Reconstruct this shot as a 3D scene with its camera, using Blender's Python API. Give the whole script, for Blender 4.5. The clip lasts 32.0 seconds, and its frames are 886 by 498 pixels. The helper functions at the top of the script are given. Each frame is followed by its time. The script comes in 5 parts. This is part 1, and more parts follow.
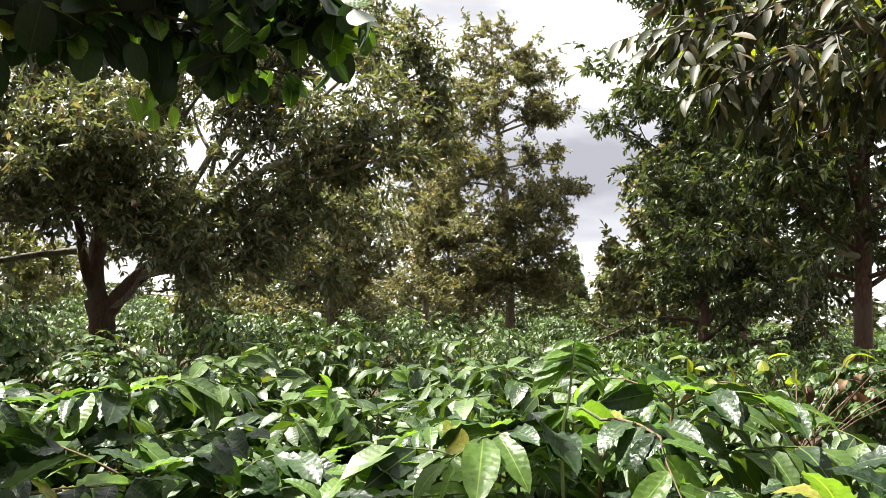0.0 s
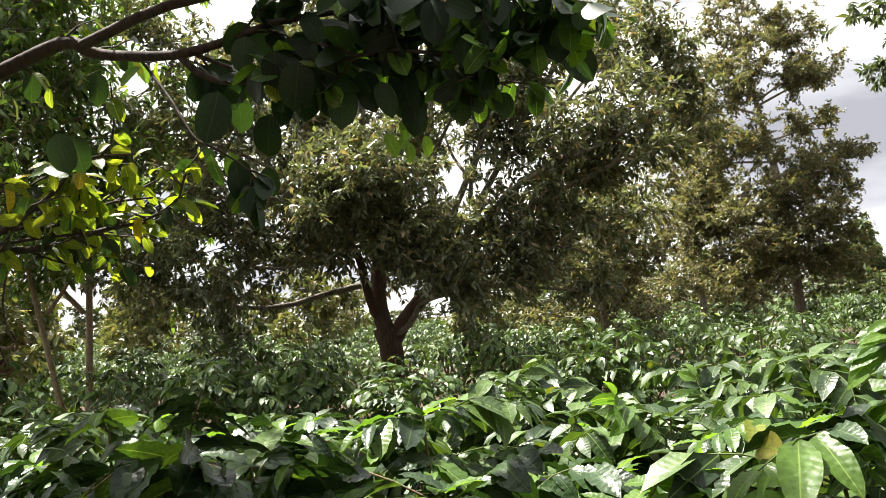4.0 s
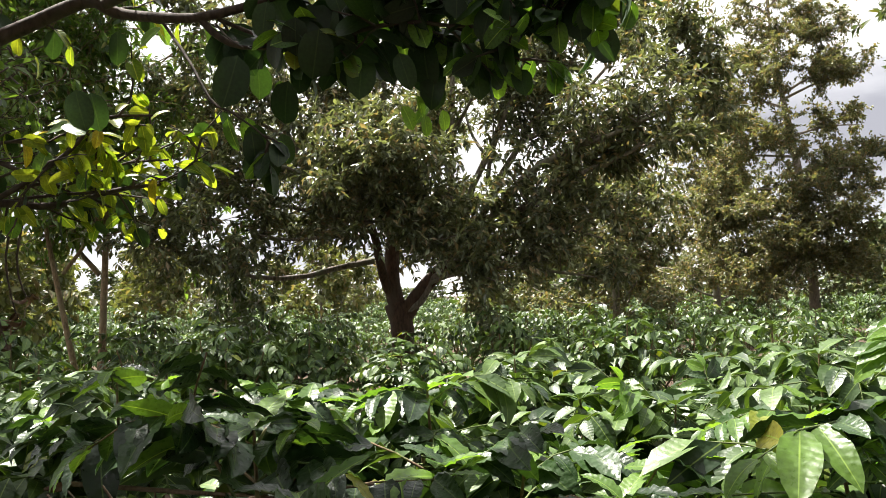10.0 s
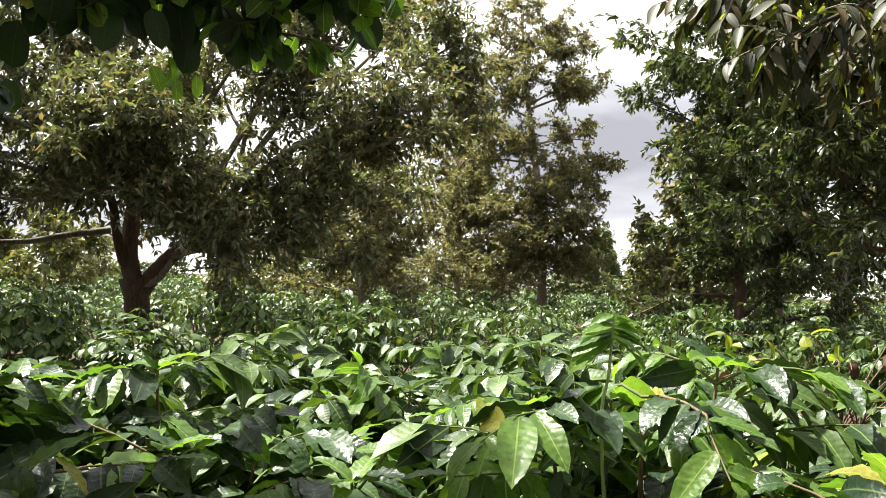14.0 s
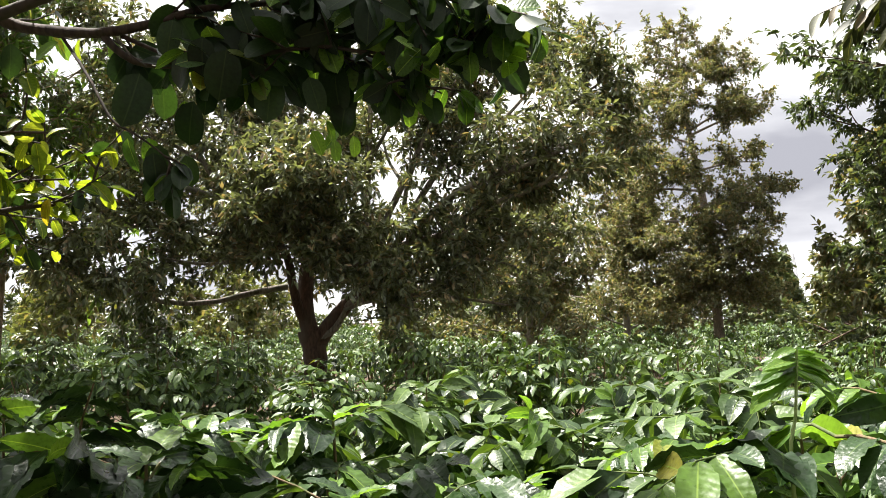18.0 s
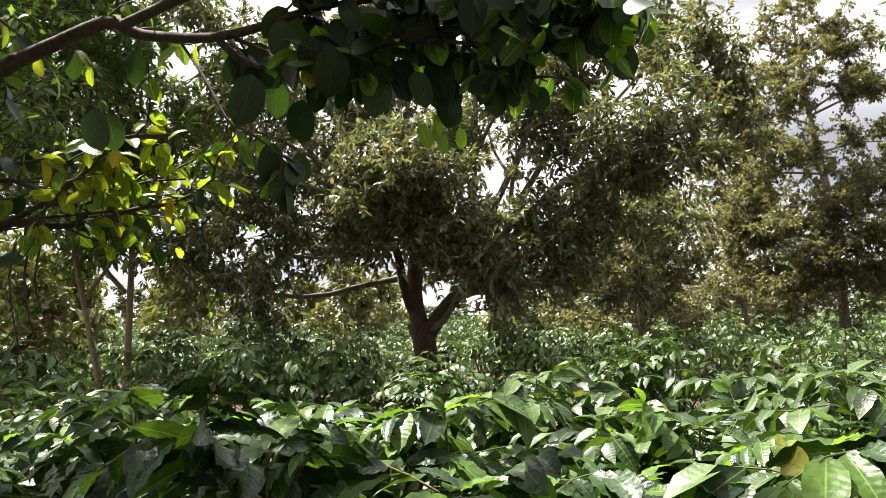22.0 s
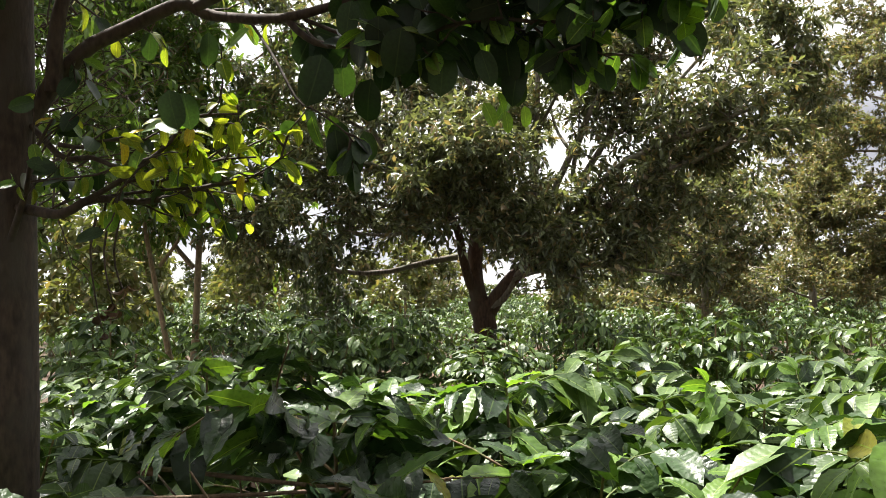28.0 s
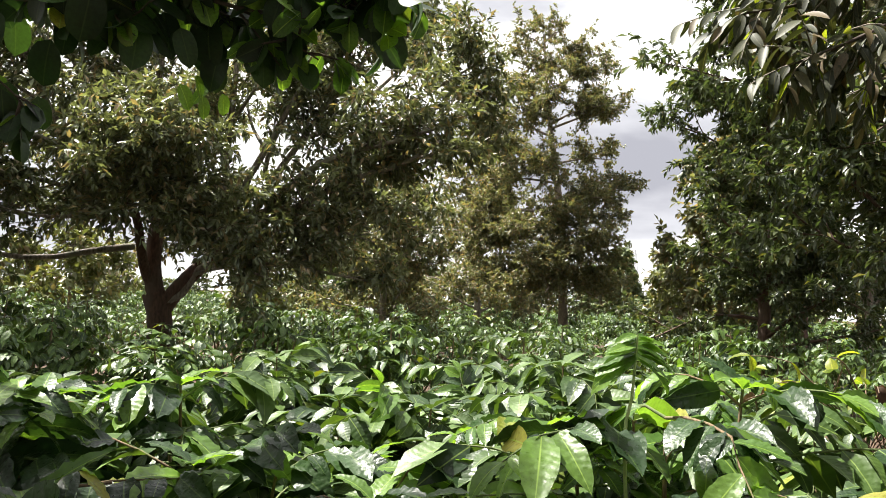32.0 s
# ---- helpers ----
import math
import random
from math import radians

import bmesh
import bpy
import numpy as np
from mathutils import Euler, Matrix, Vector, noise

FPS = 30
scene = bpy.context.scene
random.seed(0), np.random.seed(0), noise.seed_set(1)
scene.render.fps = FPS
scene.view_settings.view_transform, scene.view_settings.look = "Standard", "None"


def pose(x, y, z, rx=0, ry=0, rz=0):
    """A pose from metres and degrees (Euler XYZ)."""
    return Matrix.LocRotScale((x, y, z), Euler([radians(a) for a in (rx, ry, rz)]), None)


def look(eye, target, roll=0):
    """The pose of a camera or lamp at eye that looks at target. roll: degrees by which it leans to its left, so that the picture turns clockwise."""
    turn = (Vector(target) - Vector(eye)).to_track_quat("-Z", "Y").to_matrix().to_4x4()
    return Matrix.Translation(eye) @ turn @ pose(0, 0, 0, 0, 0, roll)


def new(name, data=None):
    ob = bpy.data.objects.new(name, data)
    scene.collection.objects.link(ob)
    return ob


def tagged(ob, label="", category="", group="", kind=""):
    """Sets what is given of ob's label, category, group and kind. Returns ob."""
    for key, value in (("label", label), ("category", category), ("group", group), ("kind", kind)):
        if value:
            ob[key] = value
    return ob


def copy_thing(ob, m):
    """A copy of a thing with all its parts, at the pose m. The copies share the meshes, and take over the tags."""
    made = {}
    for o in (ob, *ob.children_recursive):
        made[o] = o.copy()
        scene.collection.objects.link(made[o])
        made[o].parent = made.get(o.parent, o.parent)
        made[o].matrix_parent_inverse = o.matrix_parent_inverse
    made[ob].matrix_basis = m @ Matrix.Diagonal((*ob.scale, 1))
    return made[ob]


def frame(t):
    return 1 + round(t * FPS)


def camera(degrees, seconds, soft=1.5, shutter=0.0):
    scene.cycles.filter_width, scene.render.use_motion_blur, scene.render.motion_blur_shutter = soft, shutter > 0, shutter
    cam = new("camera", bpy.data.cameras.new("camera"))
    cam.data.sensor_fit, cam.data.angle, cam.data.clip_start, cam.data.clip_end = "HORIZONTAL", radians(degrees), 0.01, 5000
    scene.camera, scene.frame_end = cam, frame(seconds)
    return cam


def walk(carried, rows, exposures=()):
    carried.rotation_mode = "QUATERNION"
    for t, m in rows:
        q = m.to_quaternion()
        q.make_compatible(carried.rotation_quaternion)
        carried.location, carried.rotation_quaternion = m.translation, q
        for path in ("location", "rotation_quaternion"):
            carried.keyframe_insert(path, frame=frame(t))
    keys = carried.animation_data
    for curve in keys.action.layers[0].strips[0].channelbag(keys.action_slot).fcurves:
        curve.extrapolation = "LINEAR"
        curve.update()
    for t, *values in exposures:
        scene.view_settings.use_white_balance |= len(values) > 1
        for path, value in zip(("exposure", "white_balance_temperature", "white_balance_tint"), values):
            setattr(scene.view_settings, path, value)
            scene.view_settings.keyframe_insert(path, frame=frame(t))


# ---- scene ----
cam = camera(55.9, 32.0, soft=0.55)
EYE = 1.65

PATH = [  # seconds, eye, then yaw to the left, pitch up and roll in degrees
    (0.0, -0.024, -0.074, 1.655, -21.45, 3.95, 2.60),
    (0.5, -0.031, -0.054, 1.660, -19.17, 5.18, 2.13),
    (1.0, -0.043, -0.033, 1.668, -17.61, 5.72, 1.00),
    (1.5, -0.050, -0.022, 1.663, -15.21, 5.70, 0.64),
    (2.0, -0.049, -0.012, 1.657, -12.99, 5.40, 0.26),
    (2.5, -0.046, -0.018, 1.661, -10.85, 5.08, -1.66),
    (3.0, -0.033, -0.018, 1.659, -7.61, 4.72, -2.85),
    (3.5, -0.021, -0.016, 1.662, -5.13, 4.65, -3.62),
    (4.0, -0.017, -0.013, 1.661, -3.49, 4.58, -3.92),
    (4.5, -0.011, -0.006, 1.657, -2.50, 4.51, -3.70),
    (5.0, -0.006, 0.000, 1.653, -2.09, 4.42, -3.16),
    (5.5, -0.004, 0.003, 1.651, -2.21, 4.31, -2.53),
    (6.0, -0.005, -0.000, 1.649, -2.68, 4.15, -1.75),
    (6.5, -0.006, -0.006, 1.650, -2.50, 4.08, -1.45),
    (7.0, -0.005, -0.021, 1.645, -2.14, 4.18, -1.35),
    (7.5, -0.006, -0.017, 1.646, -1.77, 4.31, -1.28),
    (8.0, -0.006, -0.006, 1.648, -1.71, 4.31, -1.08),
    (8.5, -0.003, -0.008, 1.648, -2.16, 4.13, -1.10),
    (9.0, -0.005, -0.004, 1.649, -2.55, 3.93, -1.14),
    (9.5, -0.003, -0.005, 1.649, -2.87, 3.71, -0.96),
    (10.0, -0.006, -0.010, 1.648, -2.38, 3.23, -1.11),
    (10.5, -0.008, 0.001, 1.649, -2.49, 2.67, -0.91),
    (11.0, -0.004, -0.001, 1.647, -5.69, 2.10, -0.21),
    (11.5, -0.005, -0.001, 1.645, -9.74, 1.64, 0.75),
    (12.0, -0.003, 0.001, 1.646, -13.34, 1.59, 1.21),
    (12.5, -0.001, -0.000, 1.643, -16.25, 1.82, 1.77),
    (13.0, 0.004, 0.009, 1.641, -18.79, 2.15, 2.61),
    (13.5, 0.002, 0.001, 1.643, -19.60, 2.38, 2.54),
    (14.0, 0.003, 0.004, 1.643, -19.39, 2.36, 2.32),
    (14.5, 0.002, 0.002, 1.642, -18.41, 2.64, 2.16),
    (15.0, -0.001, -0.006, 1.646, -16.03, 3.20, 1.24),
    (15.5, 0.000, -0.004, 1.646, -13.34, 3.54, 0.52),
    (16.0, 0.003, -0.002, 1.647, -11.39, 3.91, -0.03),
    (16.5, 0.010, 0.002, 1.649, -9.89, 4.38, -0.46),
    (17.0, 0.016, 0.007, 1.652, -8.88, 4.78, -0.72),
    (17.5, 0.019, 0.010, 1.653, -8.38, 4.96, -0.77),
    (18.0, 0.019, 0.013, 1.653, -8.11, 4.98, -0.68),
    (18.5, 0.021, 0.014, 1.653, -7.55, 4.81, -0.83),
    (19.0, 0.020, 0.012, 1.653, -6.32, 4.55, -1.01),
    (19.5, 0.017, 0.008, 1.652, -5.04, 4.55, -0.93),
    (20.0, 0.020, 0.012, 1.654, -4.28, 4.72, -1.05),
    (20.5, 0.019, 0.014, 1.654, -3.48, 4.72, -1.21),
    (21.0, 0.019, 0.016, 1.653, -2.32, 4.42, -1.42),
    (21.5, 0.018, 0.020, 1.652, -1.36, 4.43, -1.10),
    (22.0, 0.017, 0.019, 1.653, -0.73, 4.50, -1.02),
    (22.5, 0.018, 0.020, 1.653, -0.59, 4.53, -0.88),
    (23.0, 0.017, 0.019, 1.652, -0.56, 4.34, -0.57),
    (23.5, 0.016, 0.020, 1.652, -0.48, 4.03, -0.22),
    (24.0, 0.015, 0.020, 1.651, -0.40, 3.86, 0.07),
    (24.5, 0.016, 0.022, 1.650, -0.17, 3.75, 0.25),
    (25.0, 0.016, 0.021, 1.650, -0.03, 3.67, 0.32),
    (25.5, 0.016, 0.017, 1.651, -0.07, 3.56, 0.64),
    (26.0, 0.016, 0.019, 1.649, 0.84, 3.16, 0.37),
    (26.5, 0.016, 0.021, 1.651, 4.59, 3.04, -0.34),
    (27.0, 0.014, 0.015, 1.651, 6.08, 3.01, -0.64),
    (27.5, 0.010, 0.003, 1.651, 5.32, 3.04, -0.54),
    (28.0, 0.006, -0.009, 1.650, 3.40, 3.04, -0.27),
    (28.5, 0.005, -0.013, 1.649, 1.44, 2.90, -0.01),
    (29.0, 0.006, -0.005, 1.646, -0.58, 2.61, 0.21),
    (29.5, 0.007, 0.000, 1.644, -3.09, 2.24, 0.76),
    (30.0, 0.004, -0.001, 1.643, -6.18, 2.21, 1.32),
    (30.5, -0.001, -0.000, 1.644, -10.73, 2.86, 2.11),
    (31.0, 0.002, 0.009, 1.641, -14.90, 3.32, 2.67),
    (31.5, 0.001, 0.007, 1.642, -16.92, 3.47, 2.63),
    (32.0, -0.003, 0.004, 1.642, -17.92, 3.56, 2.82),
]



def carried(x, y, z, yaw, pitch, roll):
    a, b = radians(yaw), radians(pitch)
    ahead = Vector((-math.sin(a) * math.cos(b), math.cos(a) * math.cos(b), math.sin(b)))
    eye = Vector((x, y, z))
    return look(eye, eye + ahead, roll)


walk(cam, [(row[0], carried(*row[1:])) for row in PATH],
     exposures=[(0.0, 1.74), (12.0, 1.74), (20.0, 1.70), (32.0, 1.70)])

# ---- sky and sun ----
SUN_EL, SUN_AZ = 62.0, 46.0      # degrees; the azimuth to the left of +y
world = bpy.data.worlds.new("sky")
scene.world = world
world.use_nodes = True
wn, wl = world.node_tree.nodes, world.node_tree.links
wn.clear()
w_out = wn.new("ShaderNodeOutputWorld")
w_bg = wn.new("ShaderNodeBackground")
w_sky = wn.new("ShaderNodeTexSky")
w_sky.sky_type, w_sky.sun_disc = "NISHITA", False
w_sky.sun_elevation, w_sky.sun_rotation = radians(SUN_EL), radians(-SUN_AZ)
w_sky.dust_density, w_sky.air_density = 2.0, 1.0
w_dim = wn.new("ShaderNodeMix")
w_dim.data_type, w_dim.blend_type = "RGBA", "MULTIPLY"
w_dim.inputs[0].default_value = 1.0
w_dim.inputs[7].default_value = (0.10, 0.10, 0.10, 1)
w_tc = wn.new("ShaderNodeTexCoord")
w_map = wn.new("ShaderNodeMapping")
w_map.inputs["Scale"].default_value = (1.0, 1.0, 3.4)
w_map.inputs["Location"].default_value = (1.3, 0.6, 0.9)
w_noise = wn.new("ShaderNodeTexNoise")
w_noise.inputs["Scale"].default_value, w_noise.inputs["Detail"].default_value = 2.3, 6.0
w_noise.inputs["Roughness"].default_value = 0.52
w_ramp = wn.new("ShaderNodeValToRGB")
cr = w_ramp.color_ramp
cr.elements[0].position, cr.elements[0].color = 0.34, (0.46, 0.465, 0.52, 1)
cr.elements[1].position, cr.elements[1].color = 0.57, (1.35, 1.34, 1.30, 1)
mid = cr.elements.new(0.455)
mid.color = (0.74, 0.745, 0.79, 1)
w_cover = wn.new("ShaderNodeTexNoise")
w_cover.inputs["Scale"].default_value, w_cover.inputs["Detail"].default_value = 1.4, 4.0
w_cr = wn.new("ShaderNodeValToRGB")
w_cr.color_ramp.elements[0].position, w_cr.color_ramp.elements[1].position = 0.12, 0.26
w_mix = wn.new("ShaderNodeMix")
w_mix.data_type = "RGBA"
w_bg.inputs["Strength"].default_value = 0.37
wl.new(w_tc.outputs["Generated"], w_map.inputs["Vector"])
wl.new(w_map.outputs["Vector"], w_noise.inputs["Vector"])
wl.new(w_map.outputs["Vector"], w_cover.inputs["Vector"])
w_dot = wn.new("ShaderNodeVectorMath")
w_dot.operation = "DOT_PRODUCT"
w_dot.inputs[1].default_value = (0.500, 0.855, 0.140)
w_bank = wn.new("ShaderNodeMapRange")
w_bank.interpolation_type = "SMOOTHSTEP"
w_bank.inputs[1].default_value, w_bank.inputs[2].default_value = 0.965, 0.999
w_bank.inputs[3].default_value, w_bank.inputs[4].default_value = 0.06, -0.02
w_sum = wn.new("ShaderNodeMath")
w_sum.operation = "ADD"
wl.new(w_tc.outputs["Generated"], w_dot.inputs[0])
wl.new(w_dot.outputs["Value"], w_bank.inputs[0])
wl.new(w_noise.outputs["Fac"], w_sum.inputs[0])
wl.new(w_bank.outputs[0], w_sum.inputs[1])
wl.new(w_sum.outputs[0], w_ramp.inputs["Fac"])
wl.new(w_cover.outputs["Fac"], w_cr.inputs["Fac"])
wl.new(w_sky.outputs["Color"], w_dim.inputs[6])
wl.new(w_cr.outputs["Color"], w_mix.inputs[0])
wl.new(w_dim.outputs[2], w_mix.inputs[6])
wl.new(w_ramp.outputs["Color"], w_mix.inputs[7])
wl.new(w_mix.outputs[2], w_bg.inputs["Color"])
wl.new(w_bg.outputs["Background"], w_out.inputs["Surface"])

sun_data = bpy.data.lights.new("sun", "SUN")
sun_data.energy, sun_data.angle, sun_data.color = 5.0, radians(1.5), (1.0, 0.95, 0.87)
sun = new("sun", sun_data)
sa, se = radians(SUN_AZ), radians(SUN_EL)
sun.matrix_world = look((0, 0, 30), Vector((0, 0, 30)) - Vector((-math.sin(sa) * math.cos(se), math.cos(sa) * math.cos(se), math.sin(se))))


# ---- places ----
def at(az, d, z=0.0):
    """A place by its bearing (degrees to the left of +y), distance and height."""
    a = radians(az)
    return Vector((-d * math.sin(a), d * math.cos(a), z))


def sight(az, el, d):
    """A place by bearing, elevation seen from the eye and distance along the ground."""
    return at(az, d, EYE + d * math.tan(radians(el)))


# ---- materials ----
def nodes_of(name):
    m = bpy.data.materials.new(name)
    m.use_nodes = True
    n, l = m.node_tree.nodes, m.node_tree.links
    n.clear()
    return m, n, l


def leaf_material(name, dark, light, odd, odd_share, glow, rough, single, veins=0.0, through_light=0.35, crumple=0.0, midrib=1.0):
    """A leaf: colours that vary from leaf to leaf and along it, a midrib and side veins by its uv, gloss and light that shines through."""
    m, n, l = nodes_of(name)
    out = n.new("ShaderNodeOutputMaterial")
    bsdf = n.new("ShaderNodeBsdfPrincipled")
    trans = n.new("ShaderNodeBsdfTranslucent")
    mix = n.new("ShaderNodeMixShader")
    mix.inputs[0].default_value = through_light
    if single:
        rnd = n.new("ShaderNodeObjectInfo").outputs["Random"]
    else:
        rnd = n.new("ShaderNodeNewGeometry").outputs["Random Per Island"]
    ramp = n.new("ShaderNodeValToRGB")
    ramp.color_ramp.elements[0].color, ramp.color_ramp.elements[1].color = (*dark, 1), (*light, 1)
    ramp.color_ramp.elements[1].position = 1.0 - odd_share
    if odd_share > 0:
        e = ramp.color_ramp.elements.new(min(1.0, 1.0 - odd_share * 0.8))
        e.color = (*odd, 1)
    l.new(rnd, ramp.inputs[0])
    tc = n.new("ShaderNodeTexCoord")
    blot = n.new("ShaderNodeTexNoise")
    blot.inputs["Scale"].default_value, blot.inputs["Detail"].default_value = 14.0, 3.0
    l.new(tc.outputs["Object"], blot.inputs["Vector"])
    mul = n.new("ShaderNodeMix")
    mul.data_type, mul.blend_type = "RGBA", "MULTIPLY"
    mul.inputs[0].default_value = 0.55
    tone = n.new("ShaderNodeValToRGB")
    tone.color_ramp.elements[0].color, tone.color_ramp.elements[1].color = (0.5, 0.5, 0.5, 1), (1.25, 1.25, 1.1, 1)
    tone.color_ramp.elements[0].position, tone.color_ramp.elements[1].position = 0.3, 0.7
    l.new(blot.outputs["Fac"], tone.inputs[0])
    l.new(ramp.outputs["Color"], mul.inputs[6])
    l.new(tone.outputs["Color"], mul.inputs[7])
    colour = mul.outputs[2]
    if veins > 0:
        sep = n.new("ShaderNodeSeparateXYZ")
        l.new(tc.outputs["UV"], sep.inputs[0])
        off = n.new("ShaderNodeMath")
        off.operation = "SUBTRACT"
        off.inputs[1].default_value = 0.5
        l.new(sep.outputs[0], off.inputs[0])
        side = n.new("ShaderNodeMath")
        side.operation = "ABSOLUTE"
        l.new(off.outputs[0], side.inputs[0])
        slant = n.new("ShaderNodeMath")
        slant.operation = "MULTIPLY_ADD"
        slant.inputs[1].default_value = -0.22
        l.new(side.outputs[0], slant.inputs[0])
        l.new(sep.outputs[1], slant.inputs[2])
        many = n.new("ShaderNodeMath")
        many.operation = "MULTIPLY"
        many.inputs[1].default_value = 62.0
        l.new(slant.outputs[0], many.inputs[0])
        wave = n.new("ShaderNodeMath")
        wave.operation = "SINE"
        l.new(many.outputs[0], wave.inputs[0])
        rib = n.new("ShaderNodeMapRange")
        rib.inputs[1].default_value, rib.inputs[2].default_value = 0.0, 0.035
        rib.inputs[3].default_value, rib.inputs[4].default_value = midrib, 0.0
        l.new(side.outputs[0], rib.inputs[0])
        ribbed = n.new("ShaderNodeMix")
        ribbed.data_type = "RGBA"
        ribbed.inputs[7].default_value = (light[0] * 1.7 + 0.03, light[1] * 1.5 + 0.03, light[2] * 1.5 + 0.01, 1)
        l.new(rib.outputs[0], ribbed.inputs[0])
        l.new(colour, ribbed.inputs[6])
        colour = ribbed.outputs[2]
        bump = n.new("ShaderNodeBump")
        bump.inputs["Strength"].default_value, bump.inputs["Distance"].default_value = veins, 0.004
        if crumple > 0:
            fold = n.new("ShaderNodeTexNoise")
            fold.inputs["Scale"].default_value, fold.inputs["Detail"].default_value = (9.0 if single else 45.0), 2.0
            l.new(tc.outputs["Object"], fold.inputs["Vector"])
            first = n.new("ShaderNodeBump")
            first.inputs["Strength"].default_value, first.inputs["Distance"].default_value = crumple, 0.012
            l.new(fold.outputs["Fac"], first.inputs["Height"])
            l.new(first.outputs[0], bump.inputs["Normal"])
            rough_range = n.new("ShaderNodeMapRange")
            rough_range.inputs[1].default_value, rough_range.inputs[2].default_value = 0.35, 0.65
            rough_range.inputs[3].default_value, rough_range.inputs[4].default_value = rough - 0.09, rough + 0.14
            l.new(blot.outputs["Fac"], rough_range.inputs[0])
            l.new(rough_range.outputs[0], bsdf.inputs["Roughness"])
        l.new(wave.outputs[0], bump.inputs["Height"])
        l.new(bump.outputs[0], bsdf.inputs["Normal"])
    l.new(colour, bsdf.inputs["Base Color"])
    lit = n.new("ShaderNodeMix")
    lit.data_type, lit.blend_type = "RGBA", "MULTIPLY"
    lit.inputs[0].default_value = 1.0
    lit.inputs[7].default_value = (*glow, 1)
    l.new(colour, lit.inputs[6])
    l.new(lit.outputs[2], trans.inputs["Color"])
    bsdf.inputs["Roughness"].default_value = rough
    bsdf.inputs["Specular IOR Level"].default_value = 0.41
    l.new(bsdf.outputs[0], mix.inputs[1])
    l.new(trans.outputs[0], mix.inputs[2])
    l.new(mix.outputs[0], out.inputs["Surface"])
    return m


def bark_material(name, dark, light, moss, scale=9.0, bump_size=0.02):
    m, n, l = nodes_of(name)
    out = n.new("ShaderNodeOutputMaterial")
    bsdf = n.new("ShaderNodeBsdfPrincipled")
    bsdf.inputs["Roughness"].default_value = 0.85
    tc = n.new("ShaderNodeTexCoord")
    mp = n.new("ShaderNodeMapping")
    mp.inputs["Scale"].default_value = (1.0, 1.0, 0.35)
    l.new(tc.outputs["Object"], mp.inputs["Vector"])
    big = n.new("ShaderNodeTexNoise")
    big.inputs["Scale"].default_value, big.inputs["Detail"].default_value = scale * 0.4, 4.0
    fine = n.new("ShaderNodeTexNoise")
    fine.inputs["Scale"].default_value, fine.inputs["Detail"].default_value = scale * 4, 5.0
    for k in (big, fine):
        l.new(mp.outputs["Vector"], k.inputs["Vector"])
    ramp = n.new("ShaderNodeValToRGB")
    ramp.color_ramp.elements[0].color, ramp.color_ramp.elements[1].color = (*dark, 1), (*light, 1)
    ramp.color_ramp.elements[0].position, ramp.color_ramp.elements[1].position = 0.32, 0.68
    l.new(fine.outputs["Fac"], ramp.inputs[0])
    patch = n.new("ShaderNodeValToRGB")
    patch.color_ramp.elements[0].position, patch.color_ramp.elements[1].position = 0.5, 0.64
    l.new(big.outputs["Fac"], patch.inputs[0])
    mix = n.new("ShaderNodeMix")
    mix.data_type = "RGBA"
    mix.inputs[7].default_value = (*moss, 1)
    l.new(patch.outputs["Color"], mix.inputs[0])
    l.new(ramp.outputs["Color"], mix.inputs[6])
    l.new(mix.outputs[2], bsdf.inputs["Base Color"])
    bump = n.new("ShaderNodeBump")
    bump.inputs["Strength"].default_value, bump.inputs["Distance"].default_value = 0.7, bump_size
    l.new(fine.outputs["Fac"], bump.inputs["Height"])
    l.new(bump.outputs[0], bsdf.inputs["Normal"])
    l.new(bsdf.outputs[0], out.inputs["Surface"])
    return m


def soil_material():
    m, n, l = nodes_of("red_soil")
    out = n.new("ShaderNodeOutputMaterial")
    bsdf = n.new("ShaderNodeBsdfPrincipled")
    bsdf.inputs["Roughness"].default_value = 0.95
    tc = n.new("ShaderNodeTexCoord")
    big = n.new("ShaderNodeTexNoise")
    big.inputs["Scale"].default_value, big.inputs["Detail"].default_value = 0.7, 5.0
    fine = n.new("ShaderNodeTexNoise")
    fine.inputs["Scale"].default_value, fine.inputs["Detail"].default_value = 22.0, 6.0
    for k in (big, fine):
        l.new(tc.outputs["Object"], k.inputs["Vector"])
    ramp = n.new("ShaderNodeValToRGB")
    ramp.color_ramp.elements[0].color, ramp.color_ramp.elements[1].color = (0.036, 0.016, 0.009, 1), (0.115, 0.056, 0.033, 1)
    l.new(fine.outputs["Fac"], ramp.inputs[0])
    mix = n.new("ShaderNodeMix")
    mix.data_type = "RGBA"
    mix.inputs[7].default_value = (0.055, 0.040, 0.023, 1)
    l.new(big.outputs["Fac"], mix.inputs[0])
    l.new(ramp.outputs["Color"], mix.inputs[6])
    l.new(mix.outputs[2], bsdf.inputs["Base Color"])
    bump = n.new("ShaderNodeBump")
    bump.inputs["Strength"].default_value, bump.inputs["Distance"].default_value = 0.8, 0.03
    l.new(fine.outputs["Fac"], bump.inputs["Height"])
    l.new(bump.outputs[0], bsdf.inputs["Normal"])
    l.new(bsdf.outputs[0], out.inputs["Surface"])
    return m


